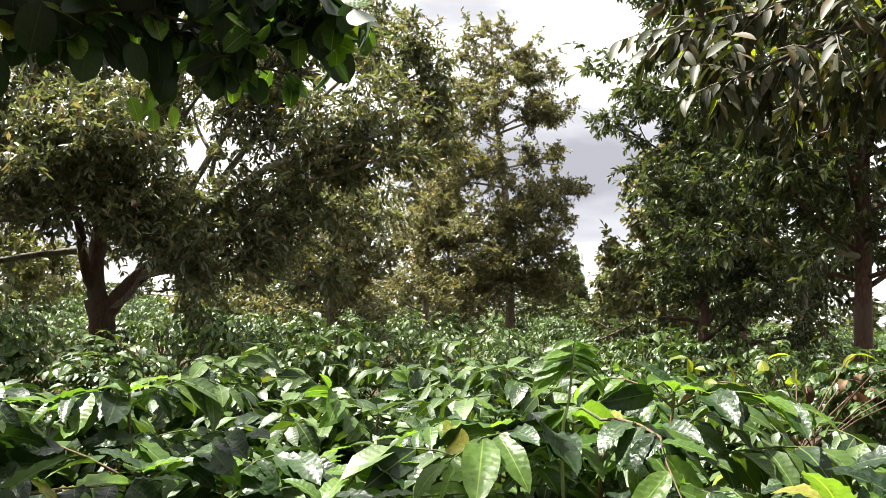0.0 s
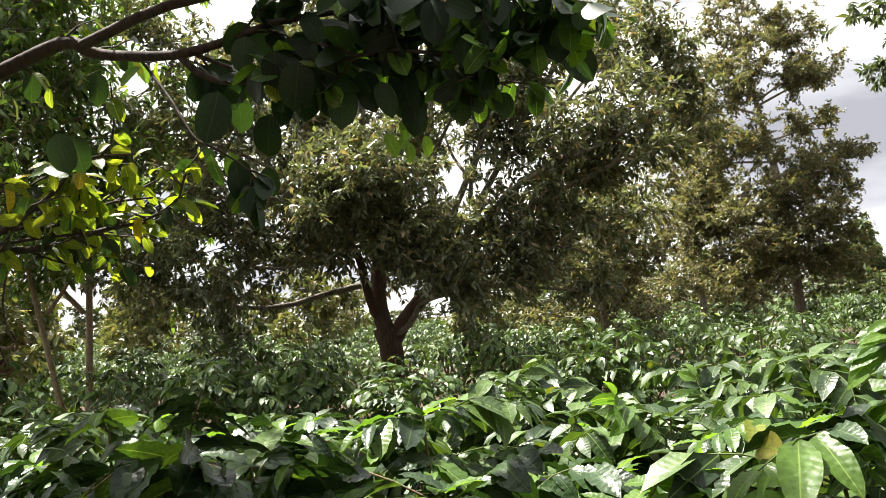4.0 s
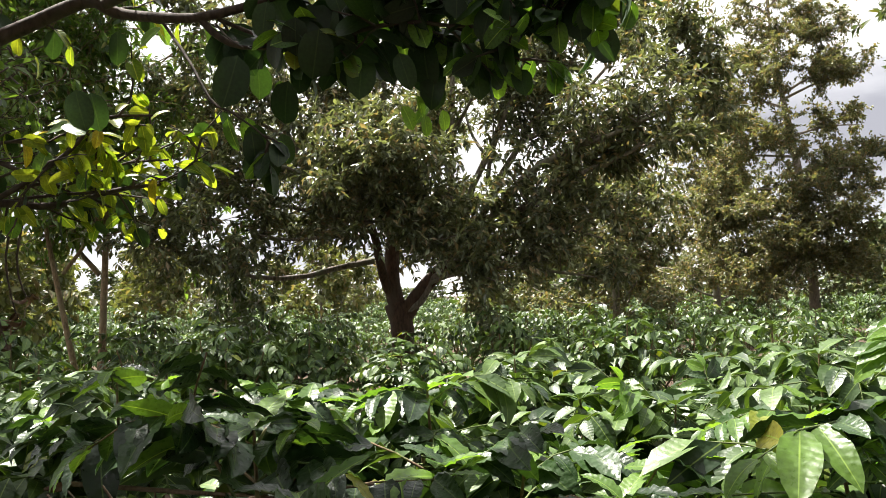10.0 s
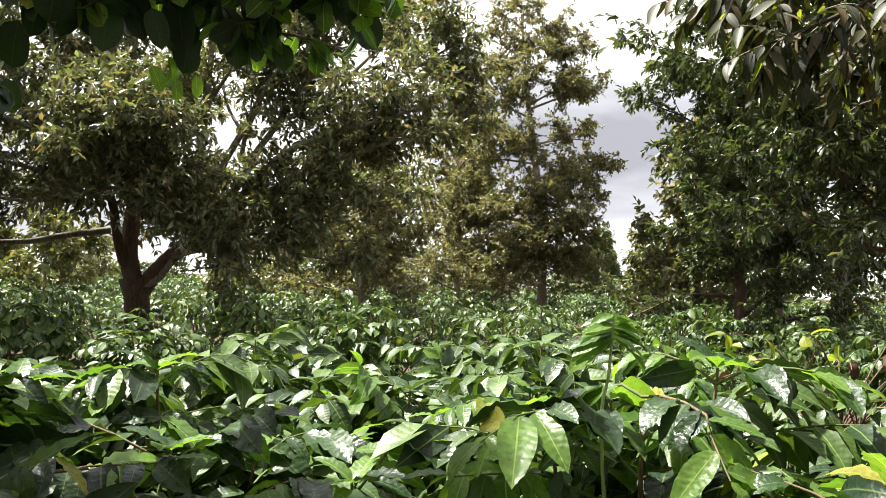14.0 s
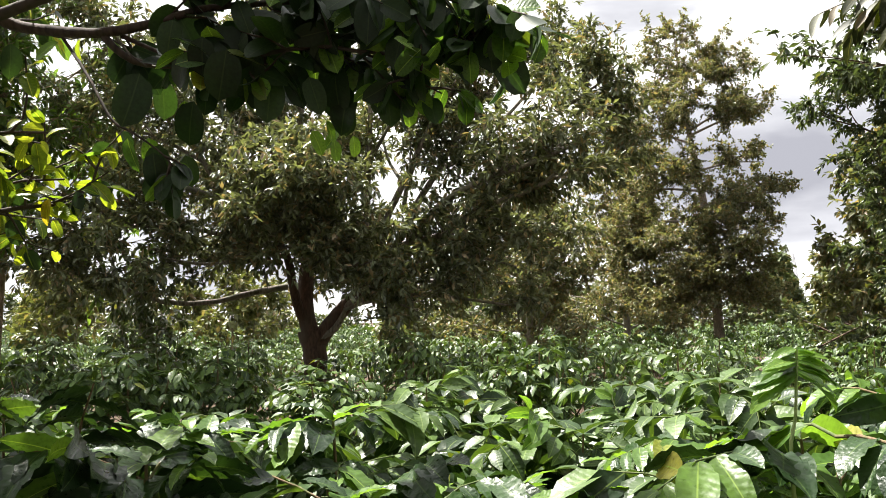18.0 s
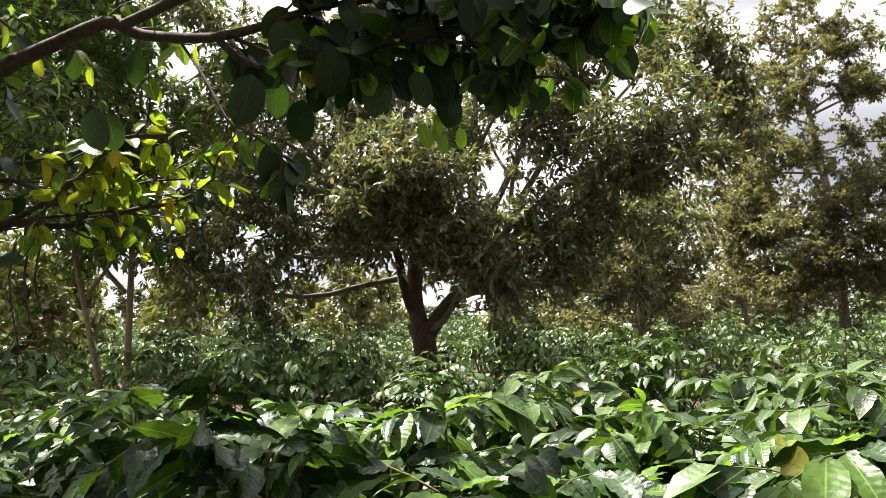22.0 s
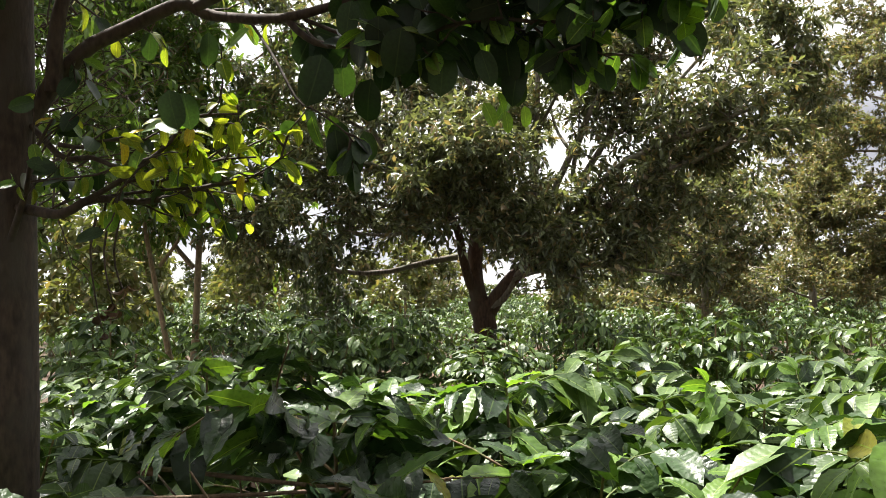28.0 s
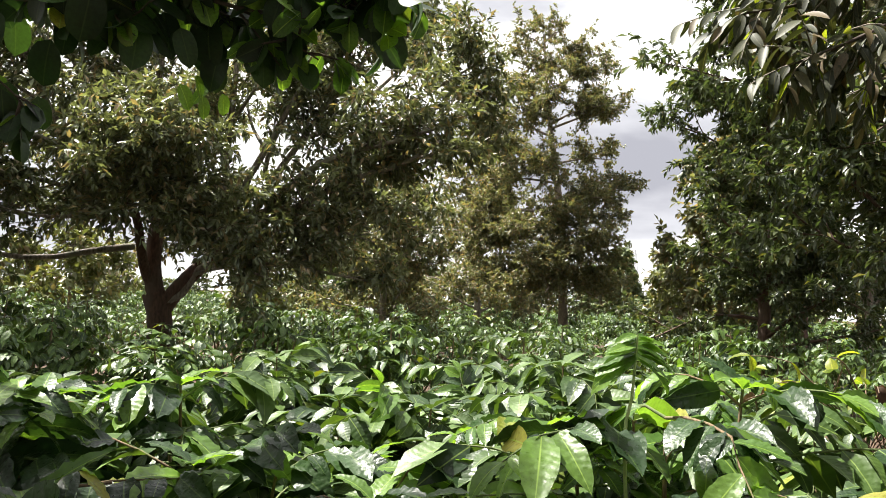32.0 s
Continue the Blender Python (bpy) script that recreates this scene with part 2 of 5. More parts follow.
GREEN_GLOW = (2.7, 2.7, 0.9)
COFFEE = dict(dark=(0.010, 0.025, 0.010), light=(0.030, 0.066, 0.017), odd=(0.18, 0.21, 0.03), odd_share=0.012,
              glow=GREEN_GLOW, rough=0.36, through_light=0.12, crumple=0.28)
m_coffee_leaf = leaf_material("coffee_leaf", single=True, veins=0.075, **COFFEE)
# same coffee leaf, lighter: the sunlit look farther off is put into colour
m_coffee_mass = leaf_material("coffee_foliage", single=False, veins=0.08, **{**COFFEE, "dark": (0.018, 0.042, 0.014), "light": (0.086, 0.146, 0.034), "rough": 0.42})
# young coffee leaves; the same light green stands for sun on broad leaves
m_young_lit = leaf_material("young_and_sunlit_leaf", (0.060, 0.125, 0.026), (0.135, 0.230, 0.044), (0.26, 0.25, 0.05), 0.015, GREEN_GLOW, 0.36, True, veins=0.075, through_light=0.36, crumple=0.15)
DURIAN = dict(dark=(0.056, 0.066, 0.040), light=(0.184, 0.208, 0.124), odd=(0.24, 0.185, 0.115), odd_share=0.14,
              glow=(2.0, 2.0, 0.9), rough=0.30, through_light=0.25)
m_durian = leaf_material("durian_foliage", single=False, **DURIAN)
m_dark_durian_leaf = leaf_material("dark_durian_leaf", (0.020, 0.026, 0.012), (0.060, 0.066, 0.030), (0.12, 0.09, 0.05), 0.18, (2.0, 2.0, 0.8), 0.54, True, veins=0.03, through_light=0.16)
OLIVE = dict(dark=(0.070, 0.076, 0.046), light=(0.175, 0.184, 0.112), odd=(0.21, 0.155, 0.095), odd_share=0.22,
             glow=(1.9, 1.9, 0.8), rough=0.32, through_light=0.38)
m_olive = leaf_material("olive_foliage", single=False, **OLIVE)
DARKG = dict(dark=(0.030, 0.044, 0.021), light=(0.082, 0.097, 0.050), odd=(0.11, 0.10, 0.03), odd_share=0.08,
             glow=(2.2, 2.5, 1.0), rough=0.32, through_light=0.25)
m_darkgreen = leaf_material("dark_green_foliage", single=False, **DARKG)
m_shade = leaf_material("shade_tree_foliage", (0.036, 0.068, 0.021), (0.120, 0.180, 0.052), (0.18, 0.18, 0.06), 0.08, (2.3, 2.5, 0.9), 0.32, False, through_light=0.38)
m_far = leaf_material("far_foliage", (0.055, 0.08, 0.036), (0.14, 0.175, 0.075), (0.16, 0.15, 0.06), 0.15, (1.6, 1.7, 0.8), 0.6, False, through_light=0.2)
m_bright = leaf_material("yellow_green_foliage", (0.070, 0.084, 0.034), (0.160, 0.172, 0.068), (0.20, 0.16, 0.08), 0.15, (1.8, 1.8, 0.8), 0.4, False, through_light=0.28)
# the shade on these leaves is put into the near-black green
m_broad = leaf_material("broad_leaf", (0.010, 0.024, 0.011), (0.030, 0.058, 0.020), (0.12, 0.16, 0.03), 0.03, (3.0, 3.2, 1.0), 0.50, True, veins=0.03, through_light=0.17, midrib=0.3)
# yellow leaf; on the broad tree the sun's glow is put into this colour
m_yellow = leaf_material("yellow_backlit_leaf", (0.10, 0.16, 0.02), (0.24, 0.27, 0.03), (0.38, 0.29, 0.03), 0.07, (2.0, 2.0, 0.8), 0.4, True, veins=0.15, through_light=0.5)
m_dead = leaf_material("dried_leaf", (0.05, 0.025, 0.015), (0.13, 0.07, 0.04), (0.18, 0.11, 0.06), 0.2, (1.2, 1.1, 0.8), 0.7, True, through_light=0.1)
m_litter = leaf_material("leaf_litter", (0.06, 0.032, 0.018), (0.18, 0.10, 0.055), (0.24, 0.17, 0.09), 0.25, (1.1, 1.0, 0.8), 0.8, False, through_light=0.1)
m_bark_red = bark_material("red_brown_bark", (0.036, 0.019, 0.013), (0.105, 0.056, 0.038), (0.085, 0.060, 0.044))
m_bark_grey = bark_material("grey_bark", (0.085, 0.070, 0.055), (0.26, 0.22, 0.18), (0.17, 0.17, 0.12))
m_bark_pale = bark_material("pale_grey_bark", (0.15, 0.115, 0.09), (0.38, 0.315, 0.26), (0.24, 0.21, 0.165))
m_bark_tan = bark_material("tan_bark", (0.12, 0.085, 0.05), (0.30, 0.22, 0.13), (0.19, 0.16, 0.10), 12.0, 0.008)
m_bark_brown = bark_material("smooth_brown_bark", (0.028, 0.018, 0.014), (0.076, 0.050, 0.038), (0.062, 0.050, 0.041), 14.0, 0.006)
m_stem = bark_material("coffee_bark", (0.10, 0.065, 0.035), (0.22, 0.15, 0.085), (0.10, 0.12, 0.04), 30.0, 0.003)
m_green_stem = bark_material("green_stem", (0.06, 0.09, 0.028), (0.13, 0.17, 0.055), (0.10, 0.12, 0.04), 30.0, 0.001)
m_pale_stem = bark_material("pale_green_stem", (0.24, 0.33, 0.10), (0.40, 0.47, 0.20), (0.32, 0.38, 0.14), 30.0, 0.001)
m_dry = bark_material("dry_twig", (0.07, 0.042, 0.026), (0.19, 0.125, 0.08), (0.14, 0.095, 0.06), 30.0, 0.003)
m_soil = soil_material()
# steel coloured pale to stand for the haze before the far mast
m_steel = bark_material("hazed_steel", (0.42, 0.44, 0.48), (0.55, 0.57, 0.60), (0.5, 0.5, 0.53), 3.0, 0.001)


# ---- mesh tools ----
def mesh_from(name, verts, sizes, loops, uv, material, smooth=True):
    """A mesh from arrays: vertices, corners per face, corner vertices, corner uv (or None)."""
    me = bpy.data.meshes.new(name)
    verts, sizes, loops = np.asarray(verts, np.float32), np.asarray(sizes, np.int32), np.asarray(loops, np.int32)
    me.vertices.add(len(verts))
    me.vertices.foreach_set("co", verts.ravel())
    me.loops.add(len(loops))
    me.loops.foreach_set("vertex_index", loops)
    me.polygons.add(len(sizes))
    starts = np.concatenate([[0], np.cumsum(sizes)[:-1]]).astype(np.int32)
    me.polygons.foreach_set("loop_start", starts)
    if uv is not None:
        layer = me.uv_layers.new(name="UVMap")
        layer.data.foreach_set("uv", np.asarray(uv, np.float32).ravel())
    me.polygons.foreach_set("use_smooth", np.full(len(sizes), smooth))
    me.materials.append(material)
    me.update(calc_edges=True)
    me.validate()
    return me


def leaf_template(rows, across, width, droop, fold, ripple, tip=0.75, base=0.6, twist=0.0):
    """A leaf of length 1 along +y with its face to +z: vertices, face sizes, corners and corner uv."""
    verts, uvs, grid = [], [], []
    peak = max((v ** base) * ((1 - v) ** tip) for v in np.linspace(0.02, 0.98, 40))
    y = z = 0.0
    for i in range(rows + 1):
        v = i / rows
        bend = droop * v
        if i:
            y += math.cos(bend) / rows
            z -= math.sin(bend) / rows
        if i in (0, rows):
            grid.append([len(verts)])
            verts.append((0.0, y, z))
            uvs.append((0.5, v))
            continue
        half = width / 2 * (v ** base) * ((1 - v) ** tip) / peak
        row = []
        for j in range(across + 1):
            u = 2 * j / across - 1
            row.append(len(verts))
            rise = fold * abs(u) * half + ripple * u * u * math.sin(i * 2.4 + (1.3 if u > 0 else 0.0)) * width
            verts.append((u * half, y, z + rise + twist * u * half * v))
            uvs.append(((u + 1) / 2, v))
        grid.append(row)
    sizes, loops = [], []
    for a, b in zip(grid[:-1], grid[1:]):
        if len(a) == 1:
            for j in range(len(b) - 1):
                sizes.append(3)
                loops += [a[0], b[j + 1], b[j]]
        elif len(b) == 1:
            for j in range(len(a) - 1):
                sizes.append(3)
                loops += [a[j], a[j + 1], b[0]]
        else:
            for j in range(len(a) - 1):
                sizes.append(4)
                loops += [a[j], a[j + 1], b[j + 1], b[j]]
    uvs = np.array(uvs)
    return np.array(verts), np.array(sizes), np.array(loops), uvs[loops]


def kite(width):
    """A very small far leaf: two triangles folded along the midrib."""
    verts = np.array([(0, 0, 0), (-width / 2, 0.5, 0.08), (width / 2, 0.5, 0.08), (0, 1, -0.12)], float)
    loops = np.array([0, 3, 1, 0, 2, 3])
    return verts, np.array([3, 3]), loops, np.array([(0.5, 0), (0.5, 1), (0, 0.5), (0.5, 0), (1, 0.5), (0.5, 1)])


def frames_for(ways, ups):
    """For rows of leaf directions and up hints: the matrices whose columns are side, along, face."""
    y = ways / np.linalg.norm(ways, axis=1, keepdims=True)
    x = np.cross(y, ups)
    x /= np.linalg.norm(x, axis=1, keepdims=True) + 1e-9
    z = np.cross(x, y)
    return np.stack([x, y, z], -1)


def leaf_mass(name, template, places, ways, ups, lengths, material):
    """One mesh of many leaves."""
    tv, ts, tl, tu = template
    n = len(places)
    m = frames_for(np.asarray(ways, float), np.asarray(ups, float)) * np.asarray(lengths, float)[:, None, None]
    verts = np.einsum("nij,kj->nki", m, tv) + np.asarray(places, float)[:, None]
    loops = (tl[None] + (np.arange(n) * len(tv))[:, None]).ravel()
    return mesh_from(name, verts.reshape(-1, 3), np.tile(ts, n), loops, np.tile(tu, (n, 1)), material)


class Tubes:
    """Bent, tapered round members gathered into one mesh."""

    def __init__(self):
        self.verts, self.loops, self.count = [], [], 0

    def add(self, points, radii, sides=6, rough=0.0, rng=None):
        pts = np.asarray(points, float)
        n = len(pts)
        tang = np.gradient(pts, axis=0)
        tang /= np.linalg.norm(tang, axis=1, keepdims=True) + 1e-9
        ref = np.array([0.31, 0.87, 0.38])
        a = np.cross(tang, ref)
        a /= np.linalg.norm(a, axis=1, keepdims=True) + 1e-9
        b = np.cross(tang, a)
        ang = np.linspace(0, 2 * np.pi, sides, endpoint=False)
        r = np.asarray(radii, float)[:, None] * np.ones((n, sides))
        if rough and rng is not None:
            r = r * (1 + rough * (rng.random((n, sides)) - 0.5))
        ring = pts[:, None] + r[..., None] * (np.cos(ang)[None, :, None] * a[:, None] + np.sin(ang)[None, :, None] * b[:, None])
        base = self.count
        i, j = np.meshgrid(np.arange(n - 1), np.arange(sides), indexing="ij")
        k = (j + 1) % sides
        self.loops.append(np.stack([base + i * sides + j, base + i * sides + k, base + (i + 1) * sides + k, base + (i + 1) * sides + j], -1).reshape(-1, 4))
        self.verts.append(ring.reshape(-1, 3))
        self.count += n * sides

    def mesh(self, name, material):
        loops = np.concatenate(self.loops)
        return mesh_from(name, np.concatenate(self.verts), np.full(len(loops), 4), loops.ravel(), None, material)


def thing(name, place, label, category, group="", kind=""):
    ob = new(name)
    ob.location = place
    ob.empty_display_size = 0.2
    return tagged(ob, label, category, group, kind)


def part(name, mesh, parent, label="", kind=""):
    ob = new(name, mesh)
    ob.parent = parent
    return tagged(ob, label, kind=kind)


def smooth_line(points, n):
    """A curve through a few places (Catmull-Rom), as n points."""
    p = np.array([tuple(q) for q in points], float)
    p = np.concatenate([[2 * p[0] - p[1]], p, [2 * p[-1] - p[-2]]])
    out = []
    for s in np.linspace(0, len(p) - 3 - 1e-6, n):
        i, t = int(s), s - int(s)
        a, b, c, d = p[i:i + 4]
        out.append(0.5 * ((2 * b) + (c - a) * t + (2 * a - 5 * b + 4 * c - d) * t * t + (3 * b - a - 3 * c + d) * t ** 3))
    return np.array(out)


def unit(v):
    return v / (np.linalg.norm(v) + 1e-9)


def shoot(start, way, length, n, rng, lift=0.0, wiggle=0.15):
    """A shoot that wanders as it grows; lift bends it up or, below 0, down."""
    pts, w = [np.array(start, float)], unit(np.array(way, float))
    for _ in range(n):
        w = unit(w + rng.normal(0, wiggle, 3) + np.array([0, 0, lift / n]))
        pts.append(pts[-1] + w * length / n)
    return np.array(pts)


# ---- the ground ----
def ground_height(x, y):
    far = max(0.0, math.hypot(x, y) - 30)
    return 0.05 * noise.noise(Vector((x * 0.5, y * 0.5, 0))) + far * 0.004


def build_ground():
    rings = [0, 0.8, 1.6, 2.4, 3.2, 4, 5, 6, 7.5, 9, 11, 13, 16, 20, 25, 32, 40, 55, 80, 120, 200, 400, 900, 2500]
    count = 72
    verts, sizes, loops = [], [], []
    for r in rings:
        for k in range(count):
            a = 2 * math.pi * k / count
            x, y = r * math.cos(a), r * math.sin(a)
            verts.append((x, y, ground_height(x, y) if r < 100 else 0.3))
    for i in range(len(rings) - 1):
        for k in range(count):
            q = (k + 1) % count
            sizes.append(4)
            loops += [i * count + k, (i + 1) * count + k, (i + 1) * count + q, i * count + q]
    ob = new("ground", mesh_from("ground", verts, sizes, loops, None, m_soil))
    tagged(ob, "red-brown plantation soil with leaf litter under the coffee", "ground", kind="structure")


build_ground()


# ---- trees ----
LEAF_MID = leaf_template(3, 2, 0.34, 0.7, 0.35, 0.0)
LEAF_SMALL = leaf_template(2, 2, 0.42, 0.6, 0.30, 0.0)
LEAF_LANCE = kite(0.38)
LEAF_KITE = kite(0.5)
LEAF_KITE_WIDE = kite(0.6)


class Tree:
    """A tree from a trunk, limbs, branches and leafy twigs."""

    def __init__(self, name, base, label, seed, bark, leaves, template, leaf, category="tree", group=""):
        self.base = np.array(base, float)
        self.ob = thing(name, base, label, category, group)
        self.rng = np.random.default_rng(seed)
        self.bark, self.leafy, self.template, self.leaf = bark, leaves, template, leaf
        self.limbs, self.twigs = [], Tubes()
        self.places, self.ways, self.sizes = [], [], []

    def trunk(self, points, r0, r1, n=14, sides=12, name="trunk", bark=None):
        line = smooth_line(points, n) - self.base
        radii = np.linspace(r0, r1, n)
        if name == "trunk":
            radii[0] *= 1.45
            radii[1] *= 1.12
        t = Tubes()
        t.add(line, radii, sides, 0.10, self.rng)
        part(name, t.mesh(name, bark or self.bark), self.ob)
        self.limbs.append((line, radii))
        return line

    def limb(self, points, r0, r1, n=12, bark=None):
        return self.trunk(points, r0, r1, n, 8, "limb", bark)

    def twig(self, start, way, length, count, lift=-0.5, hang=0.5):
        line = shoot(start, way, length, 3, self.rng, lift, 0.2)
        if len(self.template[0]) > 4:
            self.twigs.add(line, np.linspace(0.006, 0.0025, 4) * (length / 0.4 + 0.4), 3)
        for s in self.rng.uniform(0.1, 1.0, count):
            k = min(2, int(s * 3))
            p = line[k] + (line[k + 1] - line[k]) * (s * 3 - k)
            along = unit(line[k + 1] - line[k])
            w = unit(along * 0.6 + self.rng.normal(0, 0.55, 3) + np.array([0, 0, -hang]))
            self.places.append(p)
            self.ways.append(w)
            self.sizes.append(self.leaf * self.rng.uniform(0.7, 1.2))

    def branch(self, start, way, length, radius, twigs, twig_len, leaves, lift=0.2, hang=0.5, spread=0.9, even=1.4):
        """A leafy branch with its twigs, denser towards its end."""
        line = shoot(start, way, length, 5, self.rng, lift, 0.13)
        self.twigs.add(line, np.linspace(radius, radius * 0.3, 6), 5 if len(self.template[0]) > 4 else 3)
        for s in 1 - self.rng.random(twigs) ** even * 0.85:
            k = min(4, int(s * 5))
            p = line[k] + (line[min(5, k + 1)] - line[k]) * (s * 5 - k)
            w = unit(line[k + 1] - line[k]) * 0.7 + self.rng.normal(0, spread, 3) * np.array([1, 1, 0.6])
            self.twig(p, w, twig_len * self.rng.uniform(0.6, 1.3), leaves, hang=hang)
        return line

    def clothe(self, per_metre, length, twigs, twig_len, leaves, start=0.3, rise=0.25, lift=0.2, hang=0.5, only=None):
        """Side branches all along the limbs (not the trunk)."""
        for line, radii in (self.limbs if only is None else only):
            size = np.linalg.norm(np.diff(line, axis=0), axis=1).sum()
            for s in self.rng.uniform(start, 1.0, int(per_metre * size)):
                k = min(len(line) - 2, int(s * (len(line) - 1)))
                along = unit(line[k + 1] - line[k])
                w = along * 0.5 + unit(self.rng.normal(0, 1, 3) * np.array([1, 1, 0.55])) + np.array([0, 0, rise])
                self.branch(line[k], w, length * self.rng.uniform(0.6, 1.25), radii[k] * 0.45, twigs, twig_len, leaves, lift, hang)

    def done(self, crown_label=""):
        part("branchwork", self.twigs.mesh("branchwork", self.bark), self.ob, kind="stuff")
        ways = np.array(self.ways)
        ups = np.tile([0.0, 0.0, 1.0], (len(ways), 1)) + self.rng.normal(0, 0.45, (len(ways), 3))
        mesh = leaf_mass("crown", self.template, self.places, ways, ups, self.sizes, self.leafy)
        part("crown", mesh, self.ob, crown_label, kind="stuff")
        return self.ob


def main_tree():
    base = at(0.5, 13, 0.0)
    t = Tree("durian_tree", base, "wide old durian tree with a red-brown trunk forking low", 11, m_bark_grey, m_durian, LEAF_LANCE, 0.125, group="durian trees")
    t.trunk([base + Vector((0, 0, -0.1)), at(0.5, 13, 0.8), at(0.55, 13, 1.2), sight(0.9, -0.4, 13)], 0.165, 0.19, name="trunk", bark=m_bark_red)
    t.limbs.clear()
    # the two leaders and the great arm, red-brown below and grey higher up
    t.limb([sight(0.6, -1.2, 13), sight(1.1, 0.4, 13), sight(1.2, 2.5, 13), sight(1.0, 4.5, 13), sight(1.1, 6.8, 13.1)], 0.145, 0.10, 12, m_bark_red)
    t.limb([sight(0.9, -0.4, 13), sight(1.6, 0.9, 12.9), sight(2.0, 2.5, 12.7), sight(2.4, 4.5, 12.6), sight(3.6, 6.4, 12.5)], 0.085, 0.055, 10, m_bark_red)
    t.limb([sight(0.4, -1.4, 13), sight(-0.4, -0.2, 12.9), sight(-1.2, 0.8, 12.8), sight(-2.6, 2.2, 12.7), sight(-4.7, 3.7, 12.6)], 0.135, 0.085, 12, m_bark_red)
    t.limb([sight(0.2, -1.0, 12.9), sight(-0.9, -0.2, 12.8), sight(-1.6, 1.2, 12.7), sight(-2.4, 1.7, 12.6)], 0.06, 0.045, 8)
    t.limbs.clear()
    t.limb([sight(1.1, 6.7, 13.1), sight(1.4, 9.1, 13.1), sight(1.5, 11.8, 13.2), sight(1.6, 14.0, 13.2), sight(1.4, 18.1, 13.3), sight(1.4, 22.4, 13.4)], 0.08, 0.04)
    t.limb([sight(1.2, 5.3, 13.1), sight(1.9, 8.3, 13), sight(2.6, 11.4, 13), sight(2.9, 14.0, 13), sight(3.2, 18.1, 13), sight(3.4, 22.0, 13)], 0.075, 0.035)
    t.limb([sight(-2.0, 1.4, 12.8), sight(-2.7, 4.5, 12.9), sight(-3.0, 8.7, 13), sight(-3.2, 12.9, 13), sight(-3.3, 18.1, 13.1), sight(-3.4, 22.4, 13.2)], 0.065, 0.03)
    t.limb([sight(3.6, 6.4, 12.5), sight(6.4, 8.3, 12.3), sight(7.9, 10.7, 12.2), sight(9.3, 13.1, 12.1), sight(10.7, 16.3, 12)], 0.06, 0.02)
    t.limb([sight(3.6, 6.3, 12.5), sight(5.2, 9.1, 12.6), sight(5.9, 12.1, 12.7), sight(6.5, 15.4, 12.8), sight(7.3, 19.4, 12.9)], 0.055, 0.02)
    t.limb([sight(2.4, 2.5, 12.8), sight(3.6, 2.3, 12.7), sight(5.1, 2.0, 12.6), sight(7.1, 1.5, 12.5), sight(9.7, 1.4, 12.4), sight(11.6, 1.9, 12.3), sight(13.5, 2.7, 12.2), sight(16.4, 3.5, 12.1), sight(18.2, 4.0, 12)], 0.055, 0.015)
    t.limb([sight(3.2, 5.2, 12.5), sight(6.0, 5.8, 12.2), sight(8.6, 6.3, 12), sight(11.3, 6.4, 11.8), sight(13.9, 6.2, 11.7)], 0.045, 0.012)
    t.limb([sight(2.8, 4.1, 12.4), sight(5.2, 4.2, 11.9), sight(7.9, 4.0, 11.6), sight(10.5, 4.4, 11.4)], 0.04, 0.012)
    t.limb([sight(6.7, 8.3, 12.3), sight(9.1, 9.0, 12), sight(11.3, 8.9, 11.8), sight(13.6, 7.7, 11.7), sight(15.0, 6.1, 11.7)], 0.035, 0.012)
    t.limb([sight(2.5, 6.0, 13.2), sight(5.6, 7.5, 13.8), sight(9.5, 9.3, 14.2), sight(12.9, 10.7, 14.4), sight(15.5, 10.9, 14.5)], 0.045, 0.012)
    t.limb([sight(1.1, 5.3, 12.8), sight(2.5, 7.2, 11.8), sight(3.7, 8.3, 11), sight(4.8, 9.1, 10.6)], 0.04, 0.012)
    t.limb([sight(1.0, 6.0, 12.9), sight(0.5, 8.0, 12), sight(-0.2, 9.1, 11.2), sight(-0.6, 10.3, 10.8)], 0.04, 0.012)
    t.limb([sight(1.0, 3.7, 12.8), sight(1.7, 4.9, 12), sight(2.5, 5.2, 11.3), sight(3.6, 4.8, 10.9)], 0.035, 0.012)
    t.limb([sight(1.0, 4.1, 12.8), sight(-0.1, 5.3, 12), sight(-1.4, 5.8, 11.4), sight(-2.6, 5.7, 11)], 0.035, 0.012)
    t.limb([sight(-4.7, 3.7, 12.4), sight(-6.1, 5.8, 11.8), sight(-8.4, 8.3, 11.3), sight(-11.2, 9.7, 11), sight(-14.0, 10.6, 10.9), sight(-17.3, 11.8, 10.8)], 0.06, 0.02)
    t.limb([sight(-3.4, 2.6, 12.5), sight(-6.1, 4.9, 11.9), sight(-8.8, 6.4, 11.4), sight(-11.4, 7.9, 11.1), sight(-15.1, 9.3, 11), sight(-17.5, 11.2, 10.9)], 0.06, 0.02)
    t.limb([sight(-3.8, 3.1, 12.6), sight(-4.1, 6.4, 12), sight(-5.5, 9.5, 11.6), sight(-7.4, 13.4, 11.5), sight(-9.0, 15.8, 11.5), sight(-10.4, 19.3, 11.6)], 0.06, 0.02)
    t.limb([sight(-4.3, 3.5, 12.6), sight(-5.9, 7.2, 12), sight(-7.8, 10.2, 11.8), sight(-9.4, 12.8, 11.8), sight(-11.9, 16.0, 12), sight(-13.4, 18.8, 12.2)], 0.055, 0.02)
    t.limb([sight(-5.5, 7.6, 13.1), sight(-5.8, 9.5, 13), sight(-6.7, 11.8, 12.9), sight(-7.8, 15.5, 12.8), sight(-8.4, 19.1, 12.8)], 0.04, 0.015)
